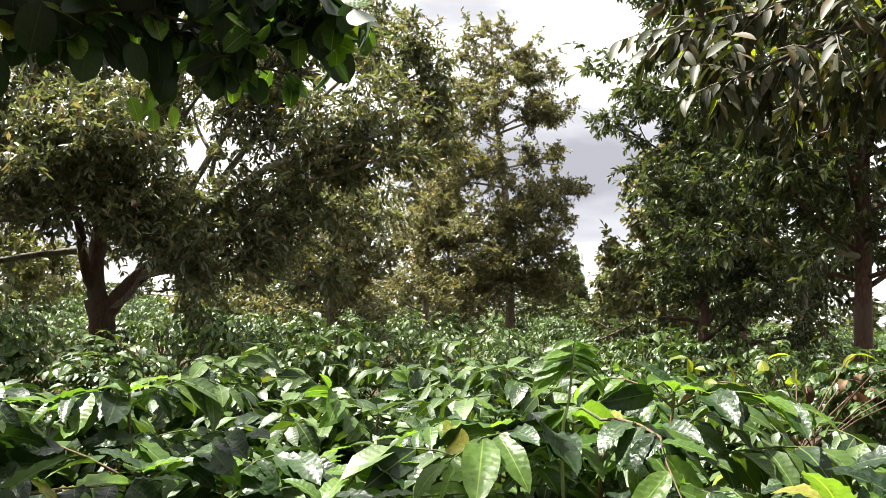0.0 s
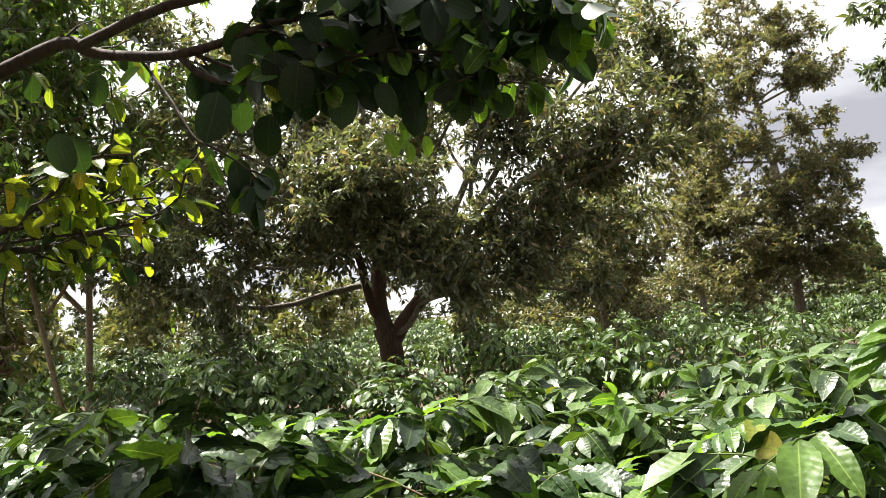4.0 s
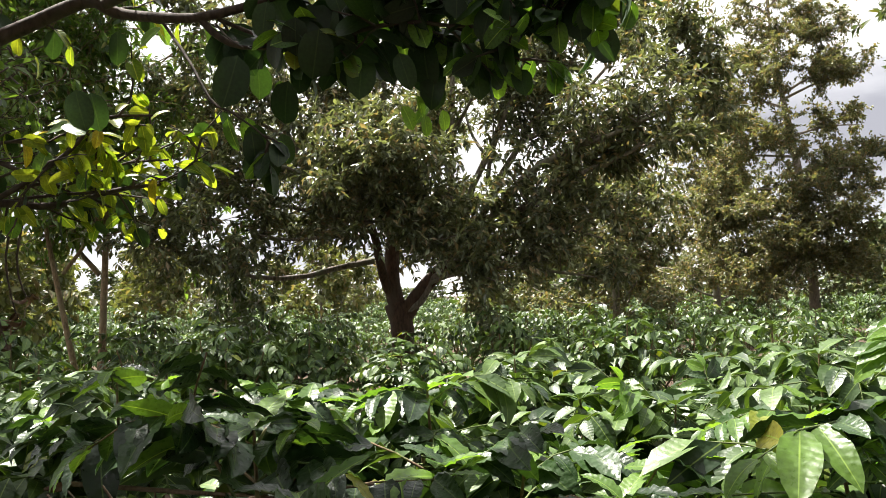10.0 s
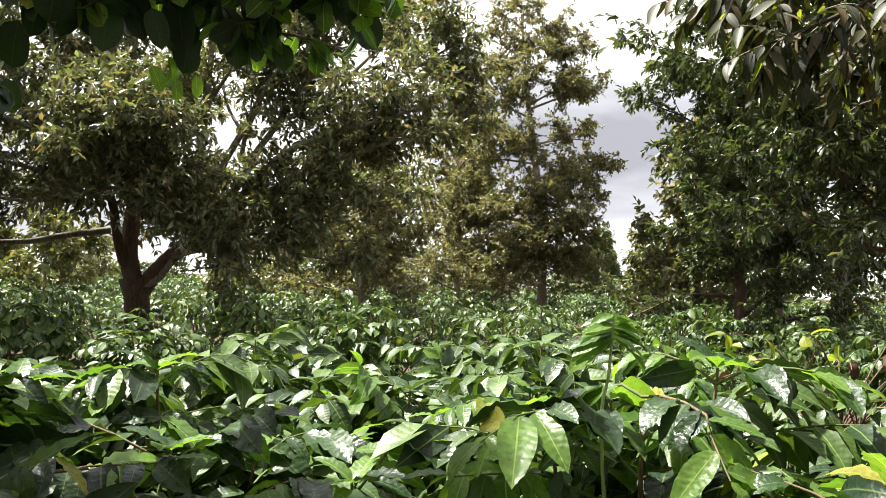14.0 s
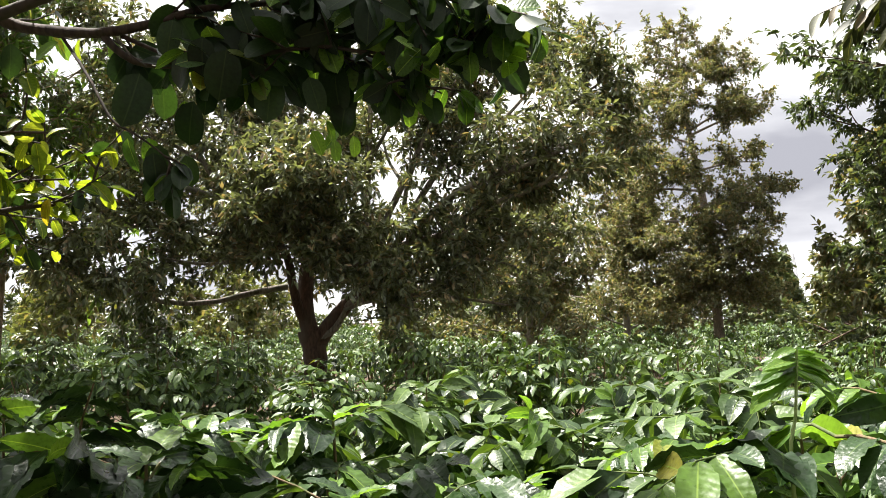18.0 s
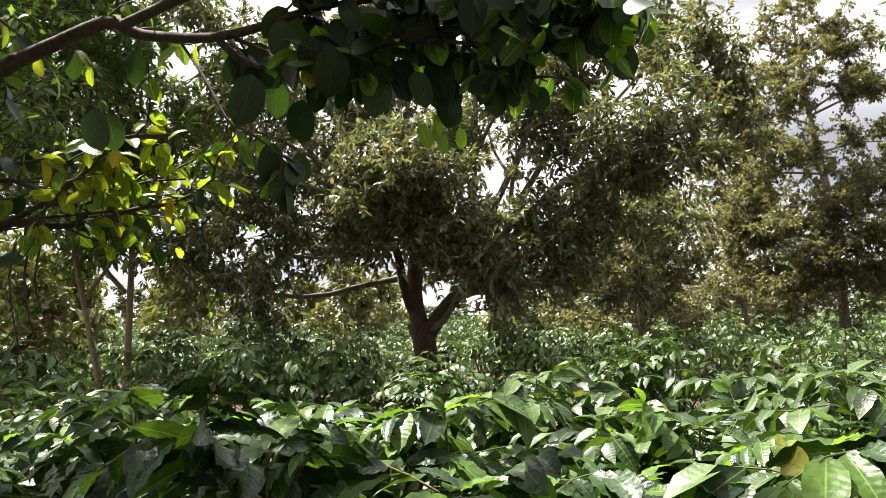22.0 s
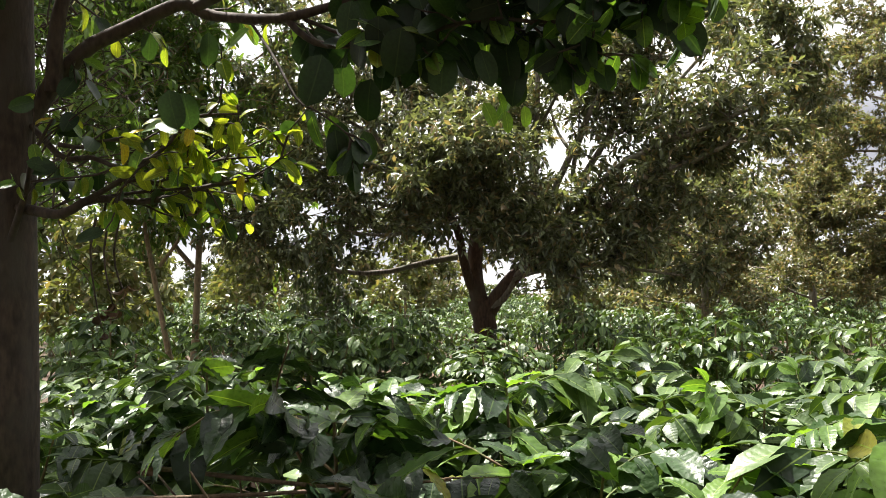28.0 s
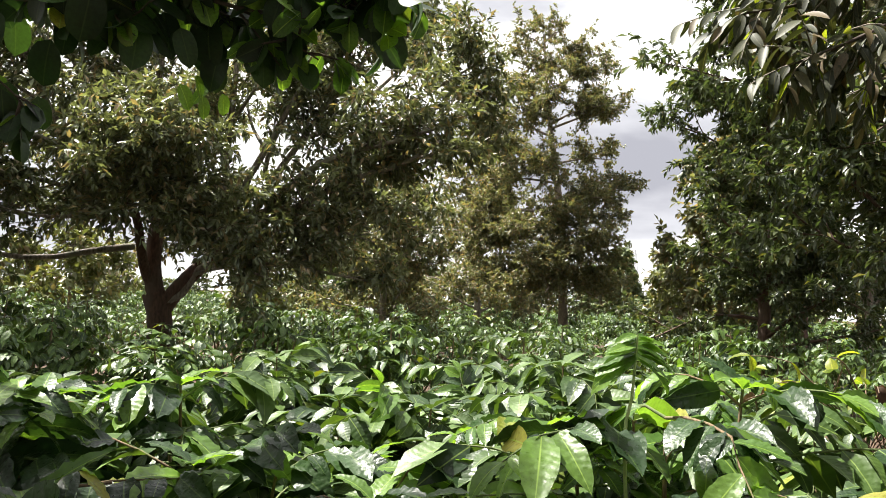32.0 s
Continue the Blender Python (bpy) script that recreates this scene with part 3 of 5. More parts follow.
    t.limb([sight(-7.8, 10.3, 13.6), sight(-10.7, 12.0, 13.6), sight(-13.3, 14.5, 13.6), sight(-15.6, 16.9, 13.6), sight(-16.5, 18.9, 13.6)], 0.04, 0.015)
    t.limb([sight(-11.2, 9.7, 12.3), sight(-13.7, 11.9, 12.4), sight(-16.3, 14.0, 12.5), sight(-18.8, 15.6, 12.6), sight(-20.2, 16.5, 12.6)], 0.035, 0.012)
    t.limb([sight(-14.0, 10.6, 12.2), sight(-16.6, 12.9, 12.4), sight(-19.1, 13.4, 12.6), sight(-20.9, 14.0, 12.6)], 0.03, 0.01)
    t.limb([sight(-15.1, 9.3, 12.9), sight(-17.3, 10.1, 12.9), sight(-19.4, 10.5, 12.9), sight(-21.0, 11.7, 12.9)], 0.03, 0.01)
    t.limb([sight(-2.6, 5.3, 12.4), sight(-4.5, 6.2, 12.2), sight(-6.8, 6.2, 12), sight(-10.6, 5.9, 11.8)], 0.022, 0.008)
    t.limb([sight(-3.0, 4.5, 12.3), sight(-5.7, 5.5, 12.1), sight(-8.4, 5.8, 11.9), sight(-10.3, 6.8, 11.8)], 0.02, 0.008)
    t.limb([sight(-2.6, 2.1, 12.7), sight(-5.3, 3.3, 12.2), sight(-8.4, 4.1, 11.8), sight(-11.0, 4.3, 11.5), sight(-13.2, 3.7, 11.4)], 0.045, 0.012)
    t.limb([sight(-2.0, 1.4, 12.7), sight(-4.5, 1.8, 12.2), sight(-7.6, 1.8, 11.8), sight(-10.6, 1.4, 11.5), sight(-13.2, 1.0, 11.4)], 0.045, 0.012)
    t.limb([sight(-2.4, 1.7, 12.7), sight(-4.9, 2.6, 13.3), sight(-8.4, 2.8, 13.8), sight(-12.1, 2.6, 14.2), sight(-15.4, 2.2, 14.4)], 0.045, 0.012)
    t.limb([sight(-4.1, 3.3, 12.9), sight(-7.6, 4.5, 13.6), sight(-11.4, 5.6, 14.2), sight(-14.7, 6.3, 14.6), sight(-16.9, 5.9, 14.8)], 0.045, 0.012)
    t.limb([sight(-1.4, 0.9, 12.7), sight(-3.0, 1.4, 12), sight(-4.5, 1.4, 11.4), sight(-6.4, 0.8, 11)], 0.03, 0.01)
    t.limb([sight(-3.2, 8.0, 13), sight(-1.8, 10.3, 12.4), sight(-0.2, 11.4, 12), sight(1.0, 11.2, 11.8)], 0.03, 0.01)
    t.limb([sight(-3.2, 11.0, 13), sight(-4.5, 13.3, 12.2), sight(-5.7, 15.1, 11.8), sight(-6.1, 18.1, 11.6)], 0.03, 0.01)
    t.limb([sight(1.0, 5.3, 13), sight(1.5, 6.4, 11.9), sight(1.9, 7.2, 11), sight(1.7, 8.0, 10.3)], 0.032, 0.01, 8)
    t.limb([sight(1.0, 4.5, 12.9), sight(-0.3, 4.1, 12), sight(-1.4, 3.7, 11.2), sight(-2.4, 4.1, 10.6)], 0.032, 0.01, 8)
    t.limb([sight(1.2, 4.5, 12.9), sight(3.3, 7.2, 11.8), sight(4.8, 7.1, 11), sight(6.4, 6.7, 10.5)], 0.032, 0.01, 8)
    t.limb([sight(1.0, 7.2, 13.1), sight(-0.2, 9.5, 13.8), sight(-1.4, 10.7, 14.6), sight(-2.6, 11.8, 15.2)], 0.032, 0.01, 8)
    t.limb([sight(1.0, 5.3, 13.1), sight(-0.6, 5.3, 14), sight(-2.2, 5.7, 14.8), sight(-3.8, 6.4, 15.4)], 0.032, 0.01, 8)
    t.limb([sight(1.1, 4.1, 13.1), sight(2.9, 4.5, 14), sight(4.8, 4.8, 14.8), sight(7.1, 5.2, 15.4)], 0.032, 0.01, 8)
    t.limb([sight(1.1, 6.4, 13.1), sight(3.3, 7.9, 14), sight(5.2, 9.4, 14.8), sight(7.2, 10.5, 15.2)], 0.032, 0.01, 8)
    t.limb([sight(1.0, 3.7, 13), sight(-0.7, 3.1, 13.8), sight(-2.6, 3.1, 14.5), sight(-5.3, 4.1, 15)], 0.032, 0.01, 8)
    t.limb([sight(-5.5, 9.5, 13.2), sight(-4.5, 11.0, 13.8), sight(-4.1, 12.9, 14.2), sight(-4.5, 15.5, 14.4)], 0.032, 0.01, 8)
    t.limb([sight(9.3, 13.1, 12.1), sight(11.1, 15.6, 12), sight(13.0, 17.6, 12), sight(14.6, 19.6, 12)], 0.03, 0.01, 8)
    t.limb([sight(7.9, 10.7, 12.2), sight(10.3, 11.9, 12.4), sight(12.9, 12.9, 12.6), sight(14.8, 14.3, 12.8)], 0.03, 0.01, 8)
    t.limb([sight(5.9, 12.1, 12.7), sight(7.2, 14.3, 13), sight(8.8, 16.4, 13.2), sight(10.0, 19.2, 13.4)], 0.03, 0.01, 8)
    t.limb([sight(6.5, 15.4, 12.8), sight(5.3, 18.0, 12.9), sight(4.6, 20.9, 13)], 0.03, 0.01, 8)
    leaders = t.limbs[0:3]
    arm, great, thin = [t.limbs[5]], [t.limbs[14]], [t.limbs[23], t.limbs[24]]
    bare = leaders + arm + great + thin
    open_limbs = [l for l in t.limbs if not any(l is b for b in bare) and (l[0][-1][2] > 4.6 or l[0][-1][0] > 3.2 and l[0][-1][2] > 4.2)]
    bare = bare + open_limbs
    rest = [l for l in t.limbs if not any(l is b for b in bare)]
    t.clothe(5.2, 0.85, 12, 0.34, 13, start=0.44, rise=0.35, lift=0.25, hang=0.14, only=open_limbs)
    t.clothe(3.6, 0.95, 12, 0.38, 13, start=0.50, rise=0.3, lift=0.2, hang=0.14, only=leaders)
    t.clothe(5.2, 1.0, 13, 0.38, 13, start=0.55, rise=0.35, lift=0.2, hang=0.12, only=great)
    t.clothe(5.4, 0.82, 12, 0.34, 13, start=0.36, rise=0.25, lift=0.2, hang=0.16, only=rest)
    t.clothe(3.6, 0.85, 12, 0.40, 12, start=0.66, rise=0.45, lift=0.2, hang=0.35, only=arm)
    t.clothe(2.5, 0.5, 7, 0.34, 8, start=0.5, rise=0.1, lift=0.1, hang=0.35, only=thin)
    t.done("drooping dull green and bronze leaves")


def whorl_tree(name, base, top, label, seed, leafy, template, leaf, limbs, reach, z0, twigs, leaves, trunk_r=0.14, bark=None, lean=(0, 0), rise=0.3, hang=0.4, uneven=0.35, category="tree", group="", sub=4, twig_len=0.45, taper=0.75, fork=None):
    """A tree with one leader and side limbs all the way up, longest below."""
    bark = bark or m_bark_grey
    base, top = Vector(base), Vector(top)
    t = Tree(name, base, label, seed, bark, leafy, template, leaf, category, group)
    midp = base.lerp(top, 0.5) + Vector((lean[0], lean[1], 0))
    line = t.trunk([base + Vector((0, 0, -0.1)), midp, top], trunk_r, trunk_r * 0.2, 16, 10)
    if fork:
        s, dx, dz = fork
        p0 = base.lerp(top, s)
        side = Vector((dx, 0.1, dz))
        t.limb([p0, p0 + side * 0.35 + Vector((dx * 0.15, 0, 0)), p0 + side], trunk_r * 0.7, trunk_r * 0.3, 8)
        for _ in range(9):
            t.branch(np.array(p0 + side * t.rng.uniform(0.55, 1.0)) - t.base, t.rng.normal(0, 0.8, 3) + (0, 0, 0.3), reach * 0.45, 0.014, twigs, twig_len, leaves, 0.1, hang)
    t.limbs.clear()
    for i in range(limbs):
        s = z0 + (1 - z0) * (i + t.rng.random()) / limbs
        k = s * (len(line) - 1)
        p = line[min(len(line) - 2, int(k))] + (line[min(len(line) - 1, int(k) + 1)] - line[min(len(line) - 2, int(k))]) * (k - int(k))
        a = i * 2.4 + t.rng.uniform(-0.5, 0.5)
        u = (s - z0) / (1 - z0)
        long = reach * (1 - u ** 1.6 * taper) * t.rng.uniform(1 - uneven, 1 + uneven)
        way = np.array([math.cos(a), math.sin(a), rise + 0.6 * u])
        limb = t.branch(p, way, long, trunk_r * (0.36 - 0.2 * s), max(3, int(twigs * long / reach)), twig_len, leaves, 0.25, hang, 0.8, 0.9)
        for _ in range(sub):
            f = t.rng.uniform(0.35, 0.95)
            q = limb[min(4, int(f * 5))]
            w = unit(limb[5] - limb[0]) * 0.5 + t.rng.normal(0, 0.6, 3) * np.array([1, 1, 0.5])
            t.branch(q, w, long * 0.45, 0.014, max(3, twigs // 2), twig_len, leaves, 0.1, hang)
    return t.done()


main_tree()
DT = "durian trees"


def tall_tree():
    base = at(-26.4, 28)
    t = Tree("durian_tree", base, "tall slender durian tree with tiers of olive foliage", 21, m_bark_pale, m_olive, LEAF_KITE, 0.108, group=DT)
    trunk = [base + Vector((0, 0, -0.1)), sight(-26.0, 4.5, 28), sight(-25.3, 9.8, 28), sight(-24.6, 14, 28), sight(-24.2, 18.2, 28)]
    t.trunk(trunk, 0.17, 0.03, 20, 10)
    t.limbs.clear()
    tiers = [(17.6, -25.6, 18.4, 28), (17.0, -23.0, 18.0, 27.6), (16.0, -27.2, 17.3, 28.2), (15.2, -22.3, 16.4, 28.6), (14.4, -28.8, 16.0, 27.6), (13.6, -21.8, 14.6, 27.2),
             (12.4, -28.3, 13.6, 26.8), (12.0, -30.0, 13.4, 28.2), (11.4, -21.3, 12.4, 28.8), (10.0, -20.8, 10.2, 27.0), (9.6, -29.2, 10.0, 29.0), (8.4, -20.2, 8.4, 29.0),
             (7.4, -30.7, 8.0, 28.0), (7.0, -28.8, 7.4, 26.2), (6.4, -19.6, 6.2, 27.4), (5.4, -30.0, 5.6, 28.6), (5.0, -22.6, 5.0, 25.6), (4.4, -19.8, 3.8, 28.6),
             (3.6, -29.4, 3.8, 27.4), (3.2, -23.4, 2.6, 25.8), (2.6, -20.6, 1.8, 27.8), (2.4, -28.2, 2.0, 27.0), (9.0, -24.6, 9.4, 25.8), (6.0, -26.4, 6.2, 25.6), (12.8, -24.0, 13.6, 26.0), (15.0, -25.2, 16.0, 26.4),
             (1.8, -18.6, 1.0, 27.0), (1.6, -30.4, 1.4, 28.4), (2.0, -25.0, 0.9, 25.2), (1.4, -22.0, 0.4, 25.8), (1.6, -28.6, 0.6, 26.0), (3.0, -26.6, 2.6, 25.4), (4.6, -28.0, 4.2, 25.6), (4.2, -18.4, 5.0, 28.0)]
    line = smooth_line(trunk, 60)
    for el, az1, el1, d1 in tiers:
        z = EYE + 28 * math.tan(radians(el))
        k = int(np.abs(line[:, 2] - z).argmin())
        p0, p1 = Vector(line[k]), sight(az1, el1, d1)
        t.limb([p0, p0.lerp(p1, 0.5) + Vector((0, 0, 0.12)), p1], 0.045, 0.012, 7)
    t.clothe(6.4, 0.8, 13, 0.40, 20, start=0.42, rise=0.3, lift=0.3, hang=0.12)
    t.done("small olive and rusty leaves in flat sprays")


tall_tree()
whorl_tree("durian_tree", at(-20.5, 33), at(-20.2, 33, 8.6), "bushy olive durian tree behind the tall one", 22, m_olive, LEAF_KITE, 0.155, 38, 3.6, 0.06, 17, 20, 0.16, group=DT, hang=0.05, twig_len=0.45, taper=0.9, uneven=0.5)
whorl_tree("durian_tree", at(-14.0, 22), at(-14.0, 22, 5.4), "low olive durian tree with bronze leaves hanging to the coffee", 23, m_olive, LEAF_KITE, 0.13, 32, 2.3, 0.10, 16, 19, 0.12, group=DT, hang=0.05)
whorl_tree("durian_tree", at(-39.2, 17), at(-38.6, 17, 9.6), "dense dark durian tree with foliage down to the coffee", 24, m_darkgreen, LEAF_LANCE, 0.140, 54, 1.75, 0.09, 20, 18, 0.14, bark=m_bark_red, group=DT, taper=0.15, hang=0.25, rise=0.15, uneven=0.45, twig_len=0.38)
red_tree = whorl_tree("durian_tree", at(-48.6, 12), at(-48.0, 12, 8.5), "durian tree with a rough red-brown trunk and dark crown", 25, m_darkgreen, LEAF_LANCE, 0.155, 50, 2.7, 0.24, 22, 13, 0.135, bark=m_bark_red, group=DT, taper=0.4)

# a crooked stub and pruned, bare suckers on the red-brown tree
for line, r0, r1 in (
        ([sight(-48.1, 4.3, 11.9), sight(-47.6, 4.4, 11.7), sight(-47.1, 4.5, 11.6), sight(-46.7, 4.8, 11.55), sight(-46.5, 5.6, 11.5)], 0.045, 0.03),
        ([sight(-47.0, 11.0, 11.8), sight(-46.6, 12.0, 11.5), sight(-46.3, 13.1, 11.3), sight(-46.0, 14.3, 11.2)], 0.09, 0.07),
        ([sight(-46.5, 11.4, 11.4), sight(-45.5, 12.4, 11.2), sight(-44.7, 13.0, 11.1)], 0.02, 0.012),
        ([sight(-47.1, 11.2, 11.4), sight(-47.4, 12.5, 11.2), sight(-47.7, 13.7, 11.1)], 0.02, 0.012),
        ([sight(-47.3, 11.7, 11.4), sight(-48.5, 12.1, 11.3), sight(-49.5, 12.2, 11.2)], 0.02, 0.012)):
    t = Tubes()
    t.add(smooth_line(line, 10) - np.array(at(-48.6, 12)), np.linspace(r0, r1, 10), 8, 0.15, np.random.default_rng(4))
    part("limb", t.mesh("limb", m_bark_grey), red_tree)
whorl_tree("durian_tree", at(-45.0, 20), at(-45.0, 20, 8.0), "durian tree with a grey trunk beyond the coffee", 26, m_darkgreen, LEAF_KITE, 0.22, 34, 2.8, 0.24, 16, 12, 0.13, group=DT)
whorl_tree("durian_tree", at(-41.4, 25), at(-41.4, 25, 8.0), "durian tree with a reddish trunk in the shade", 27, m_darkgreen, LEAF_KITE, 0.23, 30, 3.0, 0.22, 14, 11, 0.14, bark=m_bark_red, group=DT)
whorl_tree("durian_tree", at(-36.5, 27), at(-36.3, 27, 6.8), "olive durian tree beyond the dense dark one", 32, m_olive, LEAF_KITE, 0.27, 26, 2.0, 0.12, 12, 10, 0.12, group=DT)
whorl_tree("conical_tree", at(-30.1, 57), at(-30.1, 57, 5.6), "small dark conical tree far behind the plantation", 28, m_far, LEAF_KITE_WIDE, 0.36, 30, 1.6, 0.1, 9, 8, 0.1, taper=0.95)
SHADE = dict(group="shade trees", taper=0.3, hang=0.12)
whorl_tree("shade_tree", at(20.0, 14.5), at(20.2, 14.5, 7.5), "slender shade tree with a pale forked trunk", 29, m_shade, LEAF_MID, 0.18, 30, 2.3, 0.36, 13, 10, 0.066, fork=(0.28, -0.9, 1.6), lean=(0.12, 0), bark=m_bark_tan, **SHADE)
whorl_tree("shade_tree", at(20.9, 14.2), at(25.2, 14.0, 7.0), "thin leaning shade tree with dark broad leaves", 30, m_shade, LEAF_MID, 0.18, 28, 2.0, 0.40, 13, 10, 0.052, fork=(0.3, 0.7, 1.5), lean=(-0.15, 0), bark=m_bark_tan, **SHADE)
whorl_tree("shade_tree", at(38.0, 10.5), at(26.5, 10.5, 8.2), "leafy shade tree leaning over the coffee", 31, m_shade, LEAF_SMALL, 0.15, 36, 2.3, 0.26, 11, 9, 0.06, bark=m_bark_brown, **SHADE)
whorl_tree("shade_tree", at(35.0, 13.0), at(23.5, 12.5, 8.8), "leafy dark shade tree leaning among the coffee", 34, m_shade, LEAF_SMALL, 0.15, 34, 2.4, 0.30, 11, 9, 0.06, bark=m_bark_brown, **SHADE)

# unseen trees added behind and beside the eye, to block skylight
behind = whorl_tree("durian_tree", at(180, 5.5), at(181, 5.5, 8.5), "durian tree added out of view behind the path to block skylight", 33, m_durian, LEAF_KITE, 0.40, 22, 3.0, 0.22, 10, 9, 0.14, bark=m_bark_red, group=DT, taper=0.3)
for az, d, turn in ((128, 5.2, 40), (232, 5.0, 150), (82, 5.5, 260), (-84, 5.6, 310), (205, 9.5, 10)):
    q = at(az, d)
    copy_thing(behind, pose(q.x, q.y, 0, 0, 0, turn))


# ---- leaves that can be told apart ----
def leaf_meshes(name, material, variants, rows, across, width, droop, fold, ripple, tip, base):
    out = []
    r = random.Random(name)
    for k in range(variants):
        v, s, l, u = leaf_template(rows, across, width * r.uniform(0.88, 1.12), droop * r.uniform(0.5, 1.5), fold * r.uniform(0.6, 1.4), ripple, tip, base, r.uniform(-0.4, 0.4))
        out.append(mesh_from(name, v, s, l, u, material))
    return out


COFFEE_LEAF = leaf_meshes("leaf", m_coffee_leaf, 10, 12, 4, 0.43, 0.95, 0.30, 0.065, 0.78, 0.60)
COFFEE_YOUNG = leaf_meshes("young_leaf", m_young_lit, 6, 12, 4, 0.40, 0.85, 0.34, 0.055, 0.8, 0.60)
PLUME_LEAF = leaf_meshes("young_leaf", m_young_lit, 4, 10, 4, 0.34, 0.55, 0.34, 0.04, 0.8, 0.60)
BROAD_LEAF = leaf_meshes("leaf", m_broad, 6, 7, 4, 0.62, 0.5, 0.22, 0.008, 0.50, 0.46)
# broad leaves with sunlight put into a lighter green
BROAD_LIT_TINT = leaf_meshes("leaf", m_young_lit, 3, 7, 4, 0.56, 0.5, 0.22, 0.008, 0.52, 0.46)
YELLOW_LEAF = leaf_meshes("yellow_leaf", m_yellow, 5, 7, 4, 0.43, 0.7, 0.26, 0.02, 0.62, 0.56)
DEAD_LEAF = leaf_meshes("dried_leaf", m_dead, 4, 6, 4, 0.42, 1.8, 1.1, 0.05, 0.8, 0.6)
DURIAN_LEAF = leaf_meshes("leaf", m_dark_durian_leaf, 5, 6, 2, 0.33, 0.55, 0.40, 0.0, 0.85, 0.6)
# some overhanging durian leaves, with the sun on them put into yellow
DURIAN_LIT_TINT = leaf_meshes("young_leaf", m_yellow, 3, 6, 2, 0.30, 0.5, 0.45, 0.0, 0.85, 0.6)


def put_leaf(mesh, parent, place, way, up, length, name="leaf"):
    """One leaf as an object of its own; place and way are in the thing's space."""
    m = frames_for(np.array([way], float), np.array([up], float))[0] * length
    ob = new(name, mesh)
    ob.parent = parent
    ob.matrix_basis = Matrix(((*m[0], place[0]), (*m[1], place[1]), (*m[2], place[2]), (0, 0, 0, 1)))
    return ob


# ---- coffee ----
LEAF_COFFEE_MID = leaf_template(3, 2, 0.45, 0.65, 0.3, 0.03, 0.78, 0.60)
LEAF_COFFEE_FAR = leaf_template(2, 2, 0.46, 0.8, 0.25, 0.0)


def coffee_plan(rng, height, radius, spacing, leaf, stems=5, density=1.0, young=0.3, loose=0.13):
    """The stems, branches and leaves of a bush: lines for the wood, rows of (place, way, up, length, young, branch) for the leaves."""
    wood, shoots, leaves = [], [], []
    for k in range(stems):
        a = k * 2 * math.pi / stems + rng.uniform(-0.4, 0.4)
        out = radius * rng.uniform(0.08, 0.50)
        h = height * rng.uniform(0.80, 1.02) * (1.06 - 0.46 * out / radius)
        foot = np.array([0.07 * math.cos(a), 0.07 * math.sin(a), -0.03])
        tip = np.array([out * math.cos(a), out * math.sin(a), h - 0.06])
        line = smooth_line([foot, foot * 2 + (0, 0, h * 0.35), foot + (tip - foot) * 0.7, tip], 9)
        wood.append(line)
        turn = rng.uniform(0, 3)
        nodes = int(9 * density)
        for q in range(nodes):
            s = 0.30 + 0.70 * (q + 0.5) / nodes
            i = min(7, int(s * 8))
            p = line[i] + (line[i + 1] - line[i]) * (s * 8 - i)
            turn += math.pi / 2 + rng.uniform(-0.3, 0.3)
            for side in (0, math.pi):
                b = turn + side
                long = radius * (0.66 - 0.34 * s * s) * rng.uniform(0.6, 1.15)
                way = np.array([math.cos(b), math.sin(b), 0.25 + 0.45 * s])
                sprig = shoot(p, way, long, 5, rng, -0.95, 0.17)
                n = len(shoots)
                shoots.append(sprig)
                count = max(3, int(long / spacing))
                for c in range(count):
                    f = 0.16 + 0.84 * (c + 0.5) / count
                    j = min(4, int(f * 5))
                    at_p = sprig[j] + (sprig[j + 1] - sprig[j]) * (f * 5 - j)
                    along = unit(sprig[j + 1] - sprig[j])
                    across_v = unit(np.cross(along, (0, 0, 1)))
                    over = np.cross(across_v, along)
                    for sgn in (-1, 1):
                        if rng.random() < 0.05:
                            continue
                        w = across_v * sgn + along * rng.uniform(0.35, 0.9) - over * rng.uniform(-0.2, 0.42) + np.array([0, 0, -0.12]) + rng.normal(0, loose, 3)
                        size = leaf * rng.uniform(0.58, 1.14) * (0.7 if f > 0.88 else 1.0)
                        leaves.append((at_p, w, over + across_v * sgn * 0.25 + rng.normal(0, 0.12 + loose, 3), size, s > 0.5 and rng.random() < young * (0.4 + f), n))
                w = along + np.array([0, 0, 0.2])
                leaves.append((sprig[-1], w + rng.normal(0, 0.2, 3), np.array([0, 0, 1.0]), leaf * 0.6, s > 0.5, n))
        for c in range(4):
            b = turn + c * math.pi / 2
            w = np.array([math.cos(b), math.sin(b), rng.uniform(0.3, 1.1)])
            leaves.append((tip, w, np.array([-math.cos(b), -math.sin(b), 1.0]), leaf * rng.uniform(0.7, 1.0), rng.random() < 0.6, -1))
    return wood, shoots, leaves


